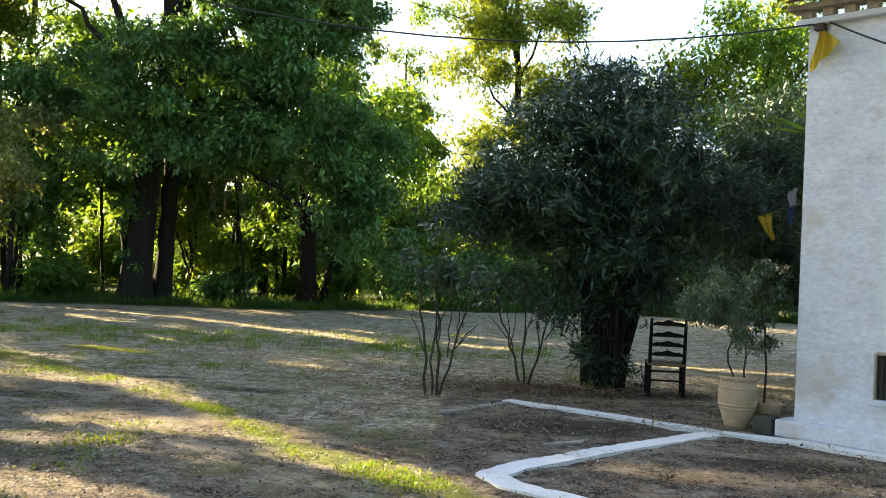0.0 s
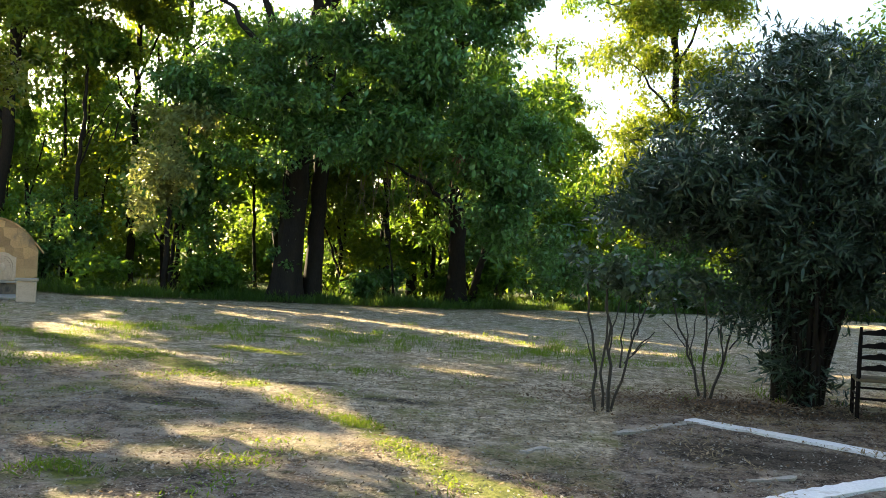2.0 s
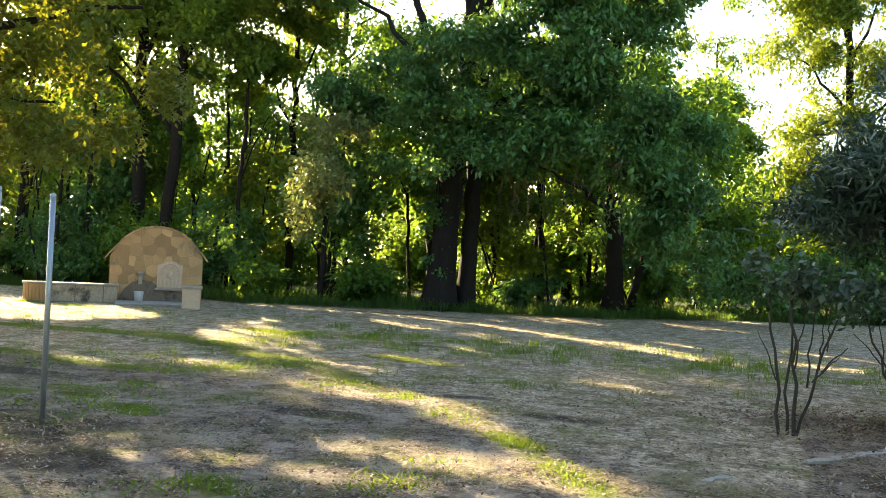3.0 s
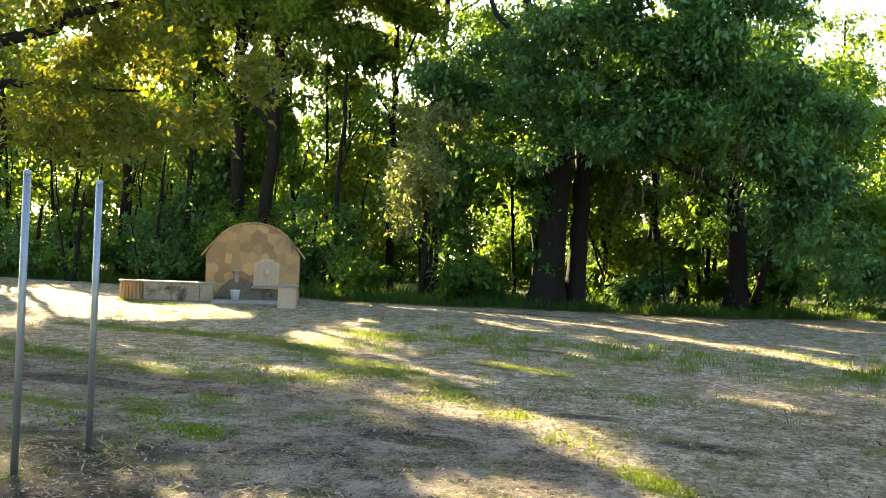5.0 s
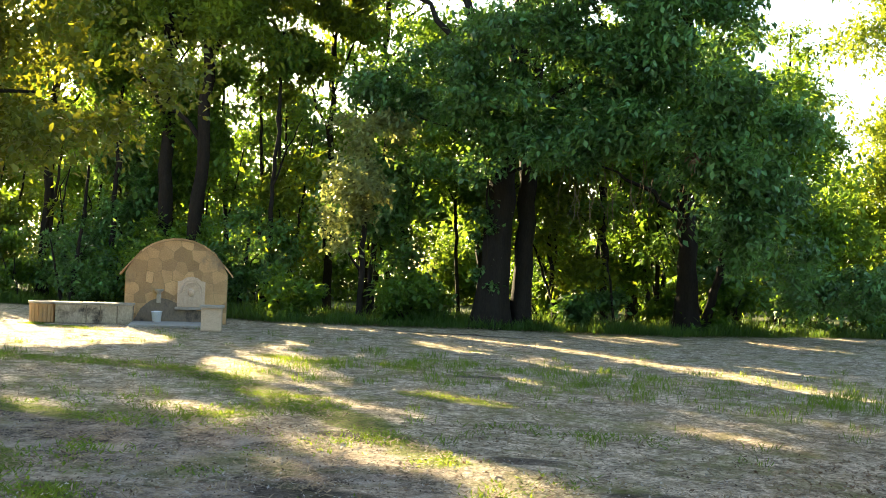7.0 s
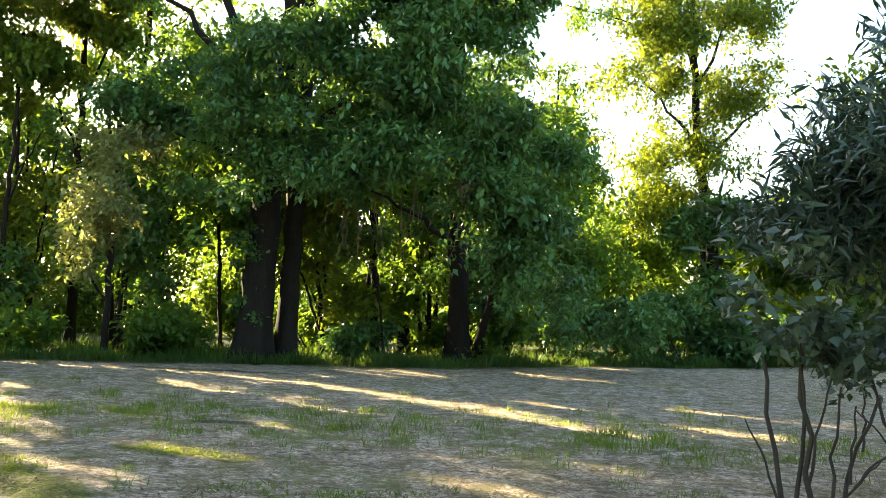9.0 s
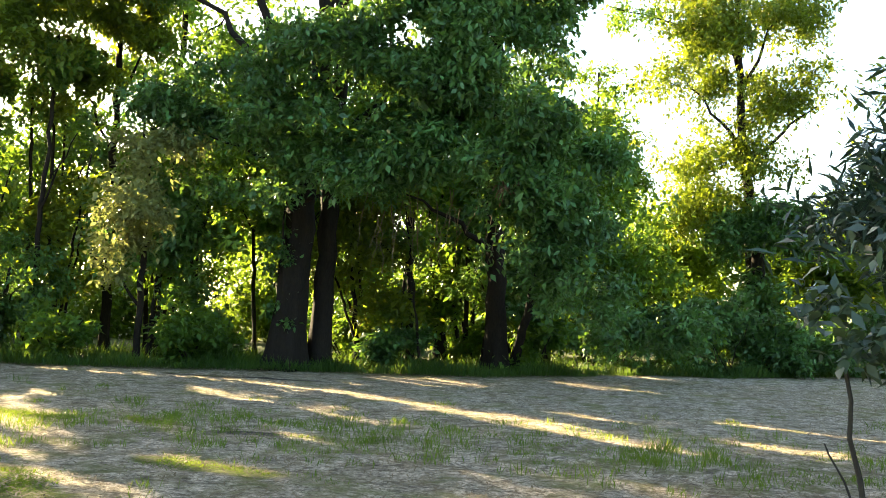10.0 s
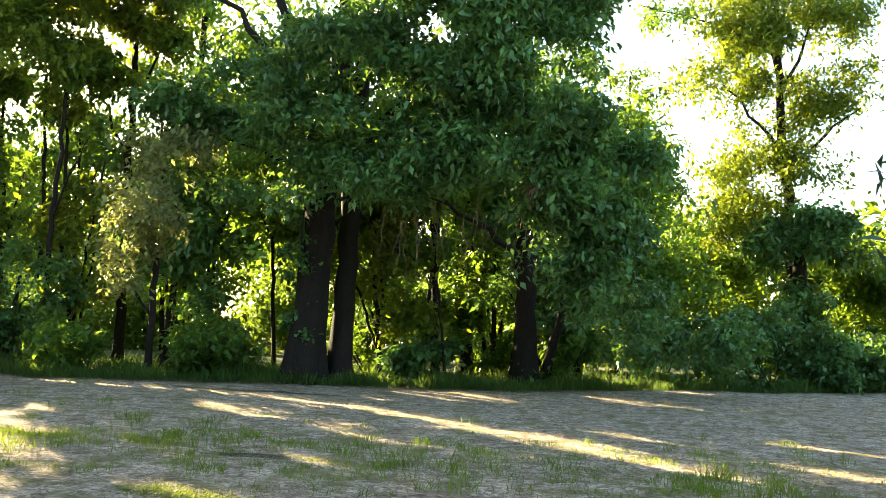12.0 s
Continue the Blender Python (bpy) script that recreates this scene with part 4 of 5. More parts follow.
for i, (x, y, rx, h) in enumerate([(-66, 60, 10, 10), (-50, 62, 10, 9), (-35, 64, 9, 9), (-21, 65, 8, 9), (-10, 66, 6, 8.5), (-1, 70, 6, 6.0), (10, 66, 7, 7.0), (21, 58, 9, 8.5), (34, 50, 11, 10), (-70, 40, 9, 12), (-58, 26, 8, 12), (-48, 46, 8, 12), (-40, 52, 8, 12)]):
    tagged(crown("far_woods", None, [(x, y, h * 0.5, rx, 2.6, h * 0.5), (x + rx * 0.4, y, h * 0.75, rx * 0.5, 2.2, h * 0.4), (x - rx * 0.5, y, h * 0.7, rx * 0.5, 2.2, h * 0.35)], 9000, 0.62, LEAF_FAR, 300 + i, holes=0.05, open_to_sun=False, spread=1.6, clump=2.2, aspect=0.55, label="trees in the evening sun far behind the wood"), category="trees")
# unseen tree belt added behind the walk, to hold back low sky light
for i, (x, y, rx, h) in enumerate([(-24, -6, 8, 11), (-14, -13, 8, 11), (-4, -16, 8, 12), (6, -16, 8, 12), (17, -12, 8, 11), (26, -2, 8, 11)]):
    tagged(crown("far_woods", None, [(x, y, h * 0.5, rx, 3.0, h * 0.5), (x + rx * 0.4, y, h * 0.75, rx * 0.6, 2.6, h * 0.4), (x - rx * 0.5, y, h * 0.7, rx * 0.6, 2.6, h * 0.4)], 6500, 0.75, LEAF_WOOD, 320 + i, holes=0.05, open_to_sun=False, spread=1.6, clump=2.0, aspect=0.6, label="unseen trees added behind the walk to block low sky light"), category="trees")
# the dark thicket behind the fountain and left of it
for i, (x, y, h) in enumerate([(-22.5, 27.6, 3.4), (-25, 26.8, 4.2), (-27.5, 27.4, 3.6), (-30, 27.5, 4.6), (-24, 29.5, 6.5), (-28.5, 30, 7.0), (-33, 27, 6.0), (-19.5, 28.2, 3.0), (-17.0, 28.4, 3.2), (-22, 31.5, 7.0), (-8.2, 36.2, 4.8), (-6.0, 36.8, 4.6), (-3.9, 36.4, 4.2), (-10.0, 37.2, 3.6)]):
    tree("dense dark thicket tree at the wood's edge", (x, y, 0), [((x, y, -0.05), (x + 0.3, y, h * 0.7), 0.09, 0.04), ((x - 0.3, y, -0.05), (x - 0.9, y, h * 0.6), 0.06, 0.02)], [((x, y, h * 0.3), (x + 0.9, y - 0.4, h * 0.55), 0.03, 0.012)],
         [(x, y, h * 0.68, 1.7, 1.3, h * 0.3), (x + 0.7, y - 0.2, h * 0.35, 1.4, 1.1, h * 0.26), (x - 0.8, y, h * 0.3, 1.3, 1.0, h * 0.24)], 8500, 0.16, LEAF_WOOD if i % 2 else LEAF_DEEP, 420 + i, holes=0.15, spread=0.38, aspect=0.48)
ivy = thing("ivy", "dark ivy climbing the trunk of the tall ash", "ivy", pose(-9.2, 28.0, 0))
c = crown("leaves", ivy, [(0.0, 0.15, 3.6, 0.50, 0.45, 3.2), (-0.1, 0.1, 1.2, 0.5, 0.45, 1.2)], 3200, 0.12, LEAF_DEEP, 470, per=10, spread=0.14, clump=0.15, holes=0.3, hole_size=1.2, aspect=0.7, open_to_sun=False)
part("stem", tube(bent((0.1, -0.1, -0.05), (0.0, -0.06, 5.5), 8, 0.03, 8), [0.025] * 9, 6), BARK, ivy)

# ---- chapel ----
U, N = Vector((0.70, -0.715, 0)), Vector((-0.715, -0.70, 0))
CORNER = Vector((3.525, 9.39, 0))
chapel_m = Matrix.Translation(CORNER) @ Matrix(((U.x, -N.x, 0, 0), (U.y, -N.y, 0, 0), (0, 0, 1, 0), (0, 0, 0, 1)))
# in the chapel's own axes x runs along the wall seen, y into the building
chapel = thing("chapel", "small whitewashed chapel with rough plastered walls and tiled eaves", "building", chapel_m)


def rough_wall(w, h, hole=None):
    """A plastered face in the plane y = 0 with an uneven surface, open where the window is."""
    bm = bmesh.new()
    xs = sorted(set(list(np.arange(0, w, 0.06)) + [w] + ([hole[0], hole[1]] if hole else [])))
    zs = sorted(set(list(np.arange(0.0, h, 0.06)) + [h] + ([hole[2], hole[3]] if hole else [])))
    grid = {}
    for i, x in enumerate(xs):
        for j, z in enumerate(zs):
            d = noise.noise(Vector((x * 2.2, 0, z * 3.5))) * 0.016 + noise.noise(Vector((x * 5, 3, z * 11))) * 0.013 + noise.noise(Vector((x * 11, 3, z * 19))) * 0.005
            grid[i, j] = bm.verts.new((x, d if 0 < i else 0.0, z))
    for i in range(len(xs) - 1):
        for j in range(len(zs) - 1):
            if hole and hole[0] <= xs[i] < hole[1] and hole[2] <= zs[j] < hole[3]:
                continue
            bm.faces.new((grid[i, j], grid[i + 1, j], grid[i + 1, j + 1], grid[i, j + 1]))
    return bm


WH = 4.12
HOLE = (0.76, 1.38, 0.46, 0.88)
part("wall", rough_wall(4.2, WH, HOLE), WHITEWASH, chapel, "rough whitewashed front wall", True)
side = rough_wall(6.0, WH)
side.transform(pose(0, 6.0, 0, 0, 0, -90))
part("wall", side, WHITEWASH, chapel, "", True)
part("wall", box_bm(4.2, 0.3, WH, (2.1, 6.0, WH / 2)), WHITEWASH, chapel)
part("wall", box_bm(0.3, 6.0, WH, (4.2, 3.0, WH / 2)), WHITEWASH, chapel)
part("plinth", box_bm(4.45, 0.36, 0.17, (2.1, 0.02, 0.085), 0.02), WHITEWASH, chapel, "projecting whitewashed plinth")
part("plinth", box_bm(0.30, 6.1, 0.165, (0.02, 3.1, 0.0825), 0.02), WHITEWASH, chapel)
win = part("window", box_bm(0.018, 0.05, 0.46, (HOLE[0], 0.01, 0.67), 0.004), COPING, chapel, "small low window with stone surround and iron bars")
part("frame", box_bm(0.62, 0.06, 0.03, (1.08, 0.02, 0.895), 0.008), COPING, win)
part("sill", box_bm(0.70, 0.14, 0.05, (1.08, -0.02, 0.44), 0.008), WHITEWASH, win)
part("pane", box_bm(0.66, 0.02, 0.46, (1.08, 0.045, 0.67)), GLASSY, win)
for k in range(5):
    part("bar", tube([(0.82 + 0.12 * k, 0.02, 0.46), (0.82 + 0.12 * k, 0.02, 0.88)], [0.008, 0.008], 6), IRON, win)
part("cornice", box_bm(4.4, 0.10, 0.06, (2.1, -0.045, WH - 0.03), 0.008), WHITEWASH, chapel)
dent = box_bm(0.11, 0.10, 0.075, (0, 0, 0), 0.008)
dme = bpy.data.meshes.new("dentil")
dent.to_mesh(dme)
dent.free()
dme.materials.append(COPING)
for k in range(20):
    o = new("dentil", dme)
    o.parent, o.location = chapel, (0.02 + 0.21 * k, -0.06, WH + 0.038)
part("cornice", box_bm(4.5, 0.22, 0.05, (2.1, -0.08, WH + 0.10), 0.008), COPING, chapel)
roof = bmesh.new()
for x, y, z in ((-0.2, -0.28, WH + 0.13), (4.5, -0.28, WH + 0.13), (4.5, 3.0, WH + 1.5), (-0.2, 3.0, WH + 1.5), (4.5, 6.3, WH + 0.13), (-0.2, 6.3, WH + 0.13)):
    roof.verts.new((x, y, z))
roof.verts.ensure_lookup_table()
roof.faces.new([roof.verts[i] for i in (0, 1, 2, 3)])
roof.faces.new([roof.verts[i] for i in (3, 2, 4, 5)])
bmesh.ops.solidify(roof, geom=list(roof.faces), thickness=0.05)
rf = part("roof", roof, TILE, chapel, "pitched roof of clay tiles")
tv, tf = [], []
for i in range(7):
    for j in range(2):
        a = math.pi * i / 6
        tv.append((0.09 * math.cos(a), 0.42 * j, 0.06 * math.sin(a)))
for i in range(6):
    tf.append((2 * i, 2 * i + 1, 2 * i + 3, 2 * i + 2))
tile_me = mesh_of("tile", tv, tf, TILE)
slope = math.degrees(math.atan2(1.37, 3.28))
for k in range(23):
    for r in range(4):
        o = new("tile", tile_me)
        o.parent = rf
        o.matrix_basis = pose(-0.12 + 0.2 * k, -0.32 + 0.36 * r * math.cos(radians(slope)), WH + 0.165 + 0.36 * r * math.sin(radians(slope)), slope, 0, 0)
bracket = part("wire_bracket", box_bm(0.10, 0.07, 0.09, (0.13, -0.045, 4.04), 0.01), IRON, chapel, "iron bracket holding a cable")

# cable to the trees, and cords with cloth pennants
AB = chapel_m @ Vector((0.10, -0.10, 4.05))


def hang(p, q, sag, n=24):
    p, q = Vector(p), Vector(q)
    return [p.lerp(q, i / n) - Vector((0, 0, sag * 4 * (i / n) * (1 - i / n))) for i in range(n + 1)]


def cable(name, label, p, q, sag, r):
    path = hang(p, q, sag)
    return tagged(part(name, tube(path, [r] * len(path), 6), CABLE), label, "cable")


cable("overhead_cable", "thin black overhead cable from the chapel to the trees", AB, (-11.3, 8.05, 7.75), 1.72, 0.008)
cable("wall_cable", "black cable sagging along the whitewashed wall", chapel_m @ Vector((0.16, -0.06, 4.1)), chapel_m @ Vector((3.8, -0.06, 3.0)), 0.25, 0.009)
cable("bunting_cord", "thin cord carrying small pennants behind the chapel corner", (3.1, 12.4, 2.2), (6.0, 11.6, 2.9), 0.1, 0.004)


def cloth(name, label, corners, mat, seed, stripes=None):
    """A small wrinkled cloth between four corners."""
    a, b, c, d = [Vector(p) for p in corners]
    n, bm, rng = 10, bmesh.new(), random.Random(seed)
    g = [[bm.verts.new(a.lerp(b, i / n).lerp(d.lerp(c, i / n), j / n) + Vector((0.5, 0.6, 0)) * 0.045 * math.sin(i * 1.3 + j * 0.5 + seed)) for i in range(n + 1)] for j in range(n + 1)]
    for j in range(n):
        for i in range(n):
            bm.faces.new((g[j][i], g[j][i + 1], g[j + 1][i + 1], g[j + 1][i]))
    bmesh.ops.solidify(bm, geom=list(bm.faces), thickness=0.003)
    return tagged(part(name, bm, mat, None, "", True), label, "flag")


w0 = chapel_m
cloth("yellow_flag", "crumpled yellow cloth flag tied under the cable bracket", [w0 @ Vector((0.13, -0.07, 3.98)), w0 @ Vector((0.20, -0.07, 3.98)), w0 @ Vector((0.36, -0.10, 3.84)), w0 @ Vector((0.06, -0.09, 3.58))], YELLOW_CLOTH, 1)
cloth("pennant", "small yellow triangular pennant hanging from the cord", [(3.98, 12.15, 2.34), (4.16, 12.1, 2.40), (4.20, 12.1, 2.06), (4.17, 12.1, 2.04)], YELLOW_CLOTH, 2)
cloth("pennant", "small blue and white pennant twisted on the cord", [(4.33, 12.05, 2.66), (4.45, 12.0, 2.74), (4.40, 12.0, 2.50), (4.34, 12.0, 2.46)], PALE_CLOTH, 3)
cloth("pennant", "small blue pennant twisted on the cord", [(4.34, 12.02, 2.47), (4.42, 12.0, 2.50), (4.37, 12.0, 2.28), (4.34, 12.0, 2.26)], BLUE_CLOTH, 4)


# ---- white painted edging ----
def edging(name, label, pts, width, seed, worn=0.2, thick=0.012, mat=None):
    """A low painted concrete edging along a line, with chipped sides."""
    rng = random.Random(seed)
    P = [Vector((x, y, 0)) for x, y in pts]
    path = []
    for a, b in zip(P, P[1:]):
        k = max(2, int((b - a).length / 0.07))
        path += [a.lerp(b, i / k) for i in range(k)]
    path.append(P[-1])
    bm, rows = bmesh.new(), []
    for i, p in enumerate(path):
        d = (path[min(i + 1, len(path) - 1)] - path[max(i - 1, 0)]).normalized()
        s = Vector((-d.y, d.x, 0))
        l, r = [width * 0.5 * (1 - worn * abs(rng.gauss(0, 0.5))) for _ in range(2)]
        rows.append([bm.verts.new(q) for q in (p + s * l - Vector((0, 0, 0.05)), p + s * l * 0.97 + Vector((0, 0, thick)), p - s * r * 0.97 + Vector((0, 0, thick + rng.uniform(-0.003, 0.003))), p - s * r - Vector((0, 0, 0.05)))])
    for a, b in zip(rows, rows[1:]):
        for k in range(3):
            bm.faces.new((a[k], a[k + 1], b[k + 1], b[k]))
    bm.faces.new(rows[0])
    bm.faces.new(rows[-1][::-1])
    return tagged(part(name, bm, mat or PAINT), label, "edging", kind="structure")


edging("edging_wall", "white painted edging along the chapel's front", EDGING_WALL, 0.22, 1)
edging("edging_cross", "white painted edging across the dirt yard", EDGING_CROSS, 0.24, 2)
edging("edging_worn", "worn and broken white edging sunk in the dirt", [(0.82, 10.9), (0.34, 10.28), (0.05, 9.9)], 0.17, 3, 0.9, 0.008, WORN_PAINT)
edging("edging_worn_end", "last pale remains of a painted edging", [(-0.55, 9.02), (-0.72, 8.76)], 0.10, 4, 1.0, 0.002, WORN_PAINT)
edging("edging_worn_mid", "last pale remains of a painted edging in the dirt", [(0.95, 8.35), (1.35, 8.62)], 0.10, 5, 1.0, 0.002, WORN_PAINT)


# ---- chair ----
def ladder_chair(m):
    t = thing("chair", "black wooden ladder-back chair with a rush seat, standing on dirt", "chair", m)
    W, D, S, H = 0.42, 0.38, 0.42, 0.99
    for x in (-W / 2, W / 2):
        part("back_post", tube([(x, D / 2, 0), (x, D / 2, S), (x, D / 2 + 0.03, 0.75), (x, D / 2 + 0.07, H)], [0.024, 0.025, 0.023, 0.017], 8), CHAIRWOOD, t)
        part("front_leg", tube([(x * 1.04, -D / 2, 0), (x * 1.04, -D / 2, S + 0.02)], [0.021, 0.024], 8), CHAIRWOOD, t)
        for z in (0.14, 0.26):
            part("stretcher", tube([(x * 1.03, -D / 2, z), (x, D / 2, z)], [0.012, 0.012], 6), CHAIRWOOD, t)
    for z in (0.18, 0.30):
        part("stretcher", tube([(-W / 2, -D / 2, z), (W / 2, -D / 2, z)], [0.012, 0.012], 6), CHAIRWOOD, t)
    part("stretcher", tube([(-W / 2, D / 2, 0.22), (W / 2, D / 2, 0.22)], [0.012, 0.012], 6), CHAIRWOOD, t)
    part("seat", box_bm(W + 0.05, D + 0.05, 0.04, (0, 0, S), 0.015), RUSH, t, "woven rush seat")
    for k, z in enumerate((0.55, 0.67, 0.79, 0.93)):
        bm, n, rows = bmesh.new(), 12, []
        y = D / 2 + 0.01 + 0.07 * (z - 0.45) / 0.54
        for i in range(n + 1):
            u = i / n * 2 - 1
            top = 0.030 + 0.018 * math.cos(u * math.pi) + 0.008 * math.cos(3 * u * math.pi)
            rows.append([bm.verts.new((u * W / 2, y + dy + 0.015 * (1 - u * u), z + dz)) for dy, dz in ((-0.006, -0.022), (0.006, -0.022), (0.006, top), (-0.006, top))])
        for a, b in zip(rows, rows[1:]):
            for q in range(4):
                bm.faces.new((a[q], a[(q + 1) % 4], b[(q + 1) % 4], b[q]))
        part("slat", bm, CHAIRWOOD, t)
    return t


ladder_chair(pose(2.88, 12.10, 0, 0, 0, 172))


# ---- pots ----
pot = thing("terracotta_pot", "large weathered terracotta jar with raised bands", "plant pot", pose(3.09, 9.80, 0) @ Matrix.Diagonal((0.88, 0.88, 1.03, 1)))
part("jar", lathe([(0.0, 0.0), (0.13, 0.0), (0.145, 0.03), (0.20, 0.18), (0.222, 0.27), (0.226, 0.31), (0.222, 0.38), (0.205, 0.46), (0.20, 0.475), (0.222, 0.485), (0.224, 0.515), (0.205, 0.52), (0.185, 0.50), (0.18, 0.44), (0.0, 0.44)], 36), TERRACOTTA, pot, "", True)
for z, r in ((0.20, 0.212), (0.235, 0.219), (0.40, 0.220)):
    part("band", lathe([(r - 0.01, z - 0.012), (r + 0.006, z - 0.006), (r + 0.006, z + 0.006), (r - 0.01, z + 0.012)], 36), TERRACOTTA, pot, "", True)
for k in range(5):
    a = -2.2 + k * 0.42
    part("ornament", tube([(0.226 * math.cos(a + 0.12 * math.sin(w)), 0.226 * math.sin(a + 0.12 * math.sin(w)), 0.325 + 0.028 * math.cos(w)) for w in np.linspace(0.3, 5.6, 12)], [0.006] * 12, 5), TERRACOTTA, pot)
part("soil", lathe([(0.0, 0.455), (0.183, 0.45)], 20), SOIL, pot)

olive = thing("olive_shrub", "young olive shrub with grey-green leaves growing in the jar", "shrub", pose(3.09, 9.80, 0.455))
part("stem", tube(bent((-0.05, 0, -0.02), (-0.12, 0.02, 0.62), 6, 0.12, 3), [0.012, 0.011, 0.010, 0.009, 0.008, 0.006, 0.004], 6), TWIG, olive)
part("stem", tube(bent((0.06, 0, -0.02), (0.05, 0.0, 0.9), 6, 0.06, 4), [0.010, 0.010, 0.009, 0.008, 0.007, 0.006, 0.004], 6), TWIG, olive)
crown("crown", olive, [(-0.26, 0.0, 0.82, 0.30, 0.30, 0.22), (-0.10, 0.0, 1.02, 0.24, 0.24, 0.18), (0.06, 0.0, 0.66, 0.16, 0.2, 0.2), (-0.46, 0, 0.74, 0.16, 0.18, 0.12), (0.08, 0, 0.36, 0.16, 0.16, 0.1)], 10500, 0.052, LEAF_OLIVE, 401, per=12, spread=0.11, holes=0.3, hole_size=3.0, clump=0.06, aspect=0.3, open_to_sun=False)
sapling = thing("potted_sapling", "thin potted sapling beside the terracotta jar", "shrub", pose(3.42, 9.86, 0))
part("pot", lathe([(0.0, 0.0), (0.115, 0.0), (0.14, 0.24), (0.148, 0.25), (0.148, 0.27), (0.13, 0.27), (0.125, 0.22), (0.0, 0.22)], 24), TERRACOTTA, sapling, "plain clay pot", True)
part("stem", tube(bent((-0.04, 0, 0.2), (-0.10, 0.02, 1.75), 8, 0.05, 9), [0.014 - 0.001 * k for k in range(9)], 6), TWIG, sapling)
crown("crown", sapling, [(-0.1, 0, 0.85, 0.22, 0.2, 0.3), (-0.08, 0.0, 1.55, 0.25, 0.2, 0.3)], 700, 0.06, LEAF_ROSE, 402, per=8, spread=0.09, holes=0.3, hole_size=3.0, clump=0.06, open_to_sun=False)
block = thing("plant_tub", "low dark square plant tub on the dirt", "plant pot", pose(3.30, 9.52, 0, 0, 0, -44))
part("tub", box_bm(0.20, 0.20, 0.17, (0, 0, 0.085), 0.012), DARKPOT, block)
part("soil", box_bm(0.17, 0.17, 0.02, (0, 0, 0.168), 0.004), SOIL, block)


# ---- oleanders, roses, yucca ----
def oleander(label, at, blobs, leaves, stems, spread_r, seed):
    t = thing("oleander", label, "shrub", pose(*at))
    rng = random.Random(seed)
    for k in range(stems):
        a = rng.uniform(0, 2 * math.pi)
        r0, r1 = rng.uniform(0.05, 0.30), rng.uniform(0.3, spread_r)
        part("stem", tube(bent((r0 * math.cos(a), r0 * math.sin(a), -0.05), (r1 * math.cos(a), r1 * math.sin(a), rng.uniform(1.6, 2.8)), 5, 0.06, seed + k), [(0.034 if stems > 10 else 0.016) * f for f in (1, 0.9, 0.8, 0.7, 0.6, 0.4)], 6), BARK, t)
    crown("crown", t, blobs, leaves, 0.155, LEAF_OLEANDER, seed, per=12, spread=0.20, holes=0.2, hole_size=1.0, clump=0.34, aspect=0.18, droop=-0.1, open_to_sun=False, flat=0.4)
    return t


oleander("large dense oleander bush with many dark stems", (2.25, 12.9, 0), [(-0.2, 0, 2.6, 1.55, 1.4, 1.35), (0.1, 0.1, 3.5, 1.25, 1.2, 0.95), (-1.45, -0.1, 2.4, 0.95, 0.9, 0.8), (0.9, 0, 2.5, 1.0, 1.1, 1.0), (-0.6, 0.1, 1.5, 1.0, 0.8, 0.6), (0.5, 0.2, 1.5, 0.7, 0.7, 0.6), (0.0, 0, 0.7, 0.40, 0.36, 0.7), (0.0, 0, 0.35, 0.32, 0.3, 0.35)], 58000, 34, 0.6, 501)
oleander("second oleander bush beside the chapel corner", (5.7, 14.2, 0), [(-1.0, 0, 2.7, 1.5, 1.2, 1.3), (-0.6, 0.2, 3.5, 1.2, 1.1, 1.0), (-1.6, 0, 3.3, 0.9, 0.9, 0.8), (-0.8, -0.2, 1.9, 1.2, 0.9, 0.6), (0.6, 0.5, 2.4, 1.3, 1.2, 1.6)], 36000, 7, 0.5, 502)


def rose(label, at, stems, blobs, leaves, seed):
    t = thing("rose_bush", label, "shrub", pose(*at), "rose bushes")
    for k, (p, q, r) in enumerate(stems):
        part("stem", tube(bent(p, q, 7, 0.075, seed + k), [r * 1.35 * (1 - 0.07 * i) for i in range(8)], 6), TWIG, t)
    crown("crown", t, blobs, leaves, 0.085, LEAF_ROSE, seed, per=8, spread=0.13, holes=0.25, hole_size=2.0, clump=0.16, open_to_sun=False, aspect=0.55)
    return t


rose("leggy rose bush with bare lower stems", (-0.08, 11.25, 0), [((-0.05, 0, -0.03), (-0.20, 0.02, 1.35), 0.014), ((0.08, 0, -0.03), (0.02, 0.05, 1.5), 0.015), ((0.02, 0.03, -0.03), (0.0, 0, 1.3), 0.012), ((0.10, 0.05, -0.03), (0.42, 0.0, 1.1), 0.012), ((0.18, 0.02, 0.45), (0.22, 0, 1.15), 0.008), ((0.30, 0.02, 0.6), (0.52, 0, 0.85), 0.007), ((0.28, 0.02, 0.62), (0.30, 0, 1.05), 0.007), ((-0.10, 0.01, 0.5), (-0.28, 0.05, 0.95), 0.006), ((0.06, 0.02, 0.6), (0.16, -0.05, 1.2), 0.007), ((0.22, 0.02, 0.5), (0.46, 0.08, 0.75), 0.006), ((0.34, 0.01, 0.8), (0.36, 0.06, 1.15), 0.006)],
     [(0.05, 0.0, 1.70, 0.42, 0.34, 0.34), (0.12, 0.1, 1.38, 0.46, 0.34, 0.22), (0.30, 0, 1.05, 0.16, 0.14, 0.16)], 850, 601)
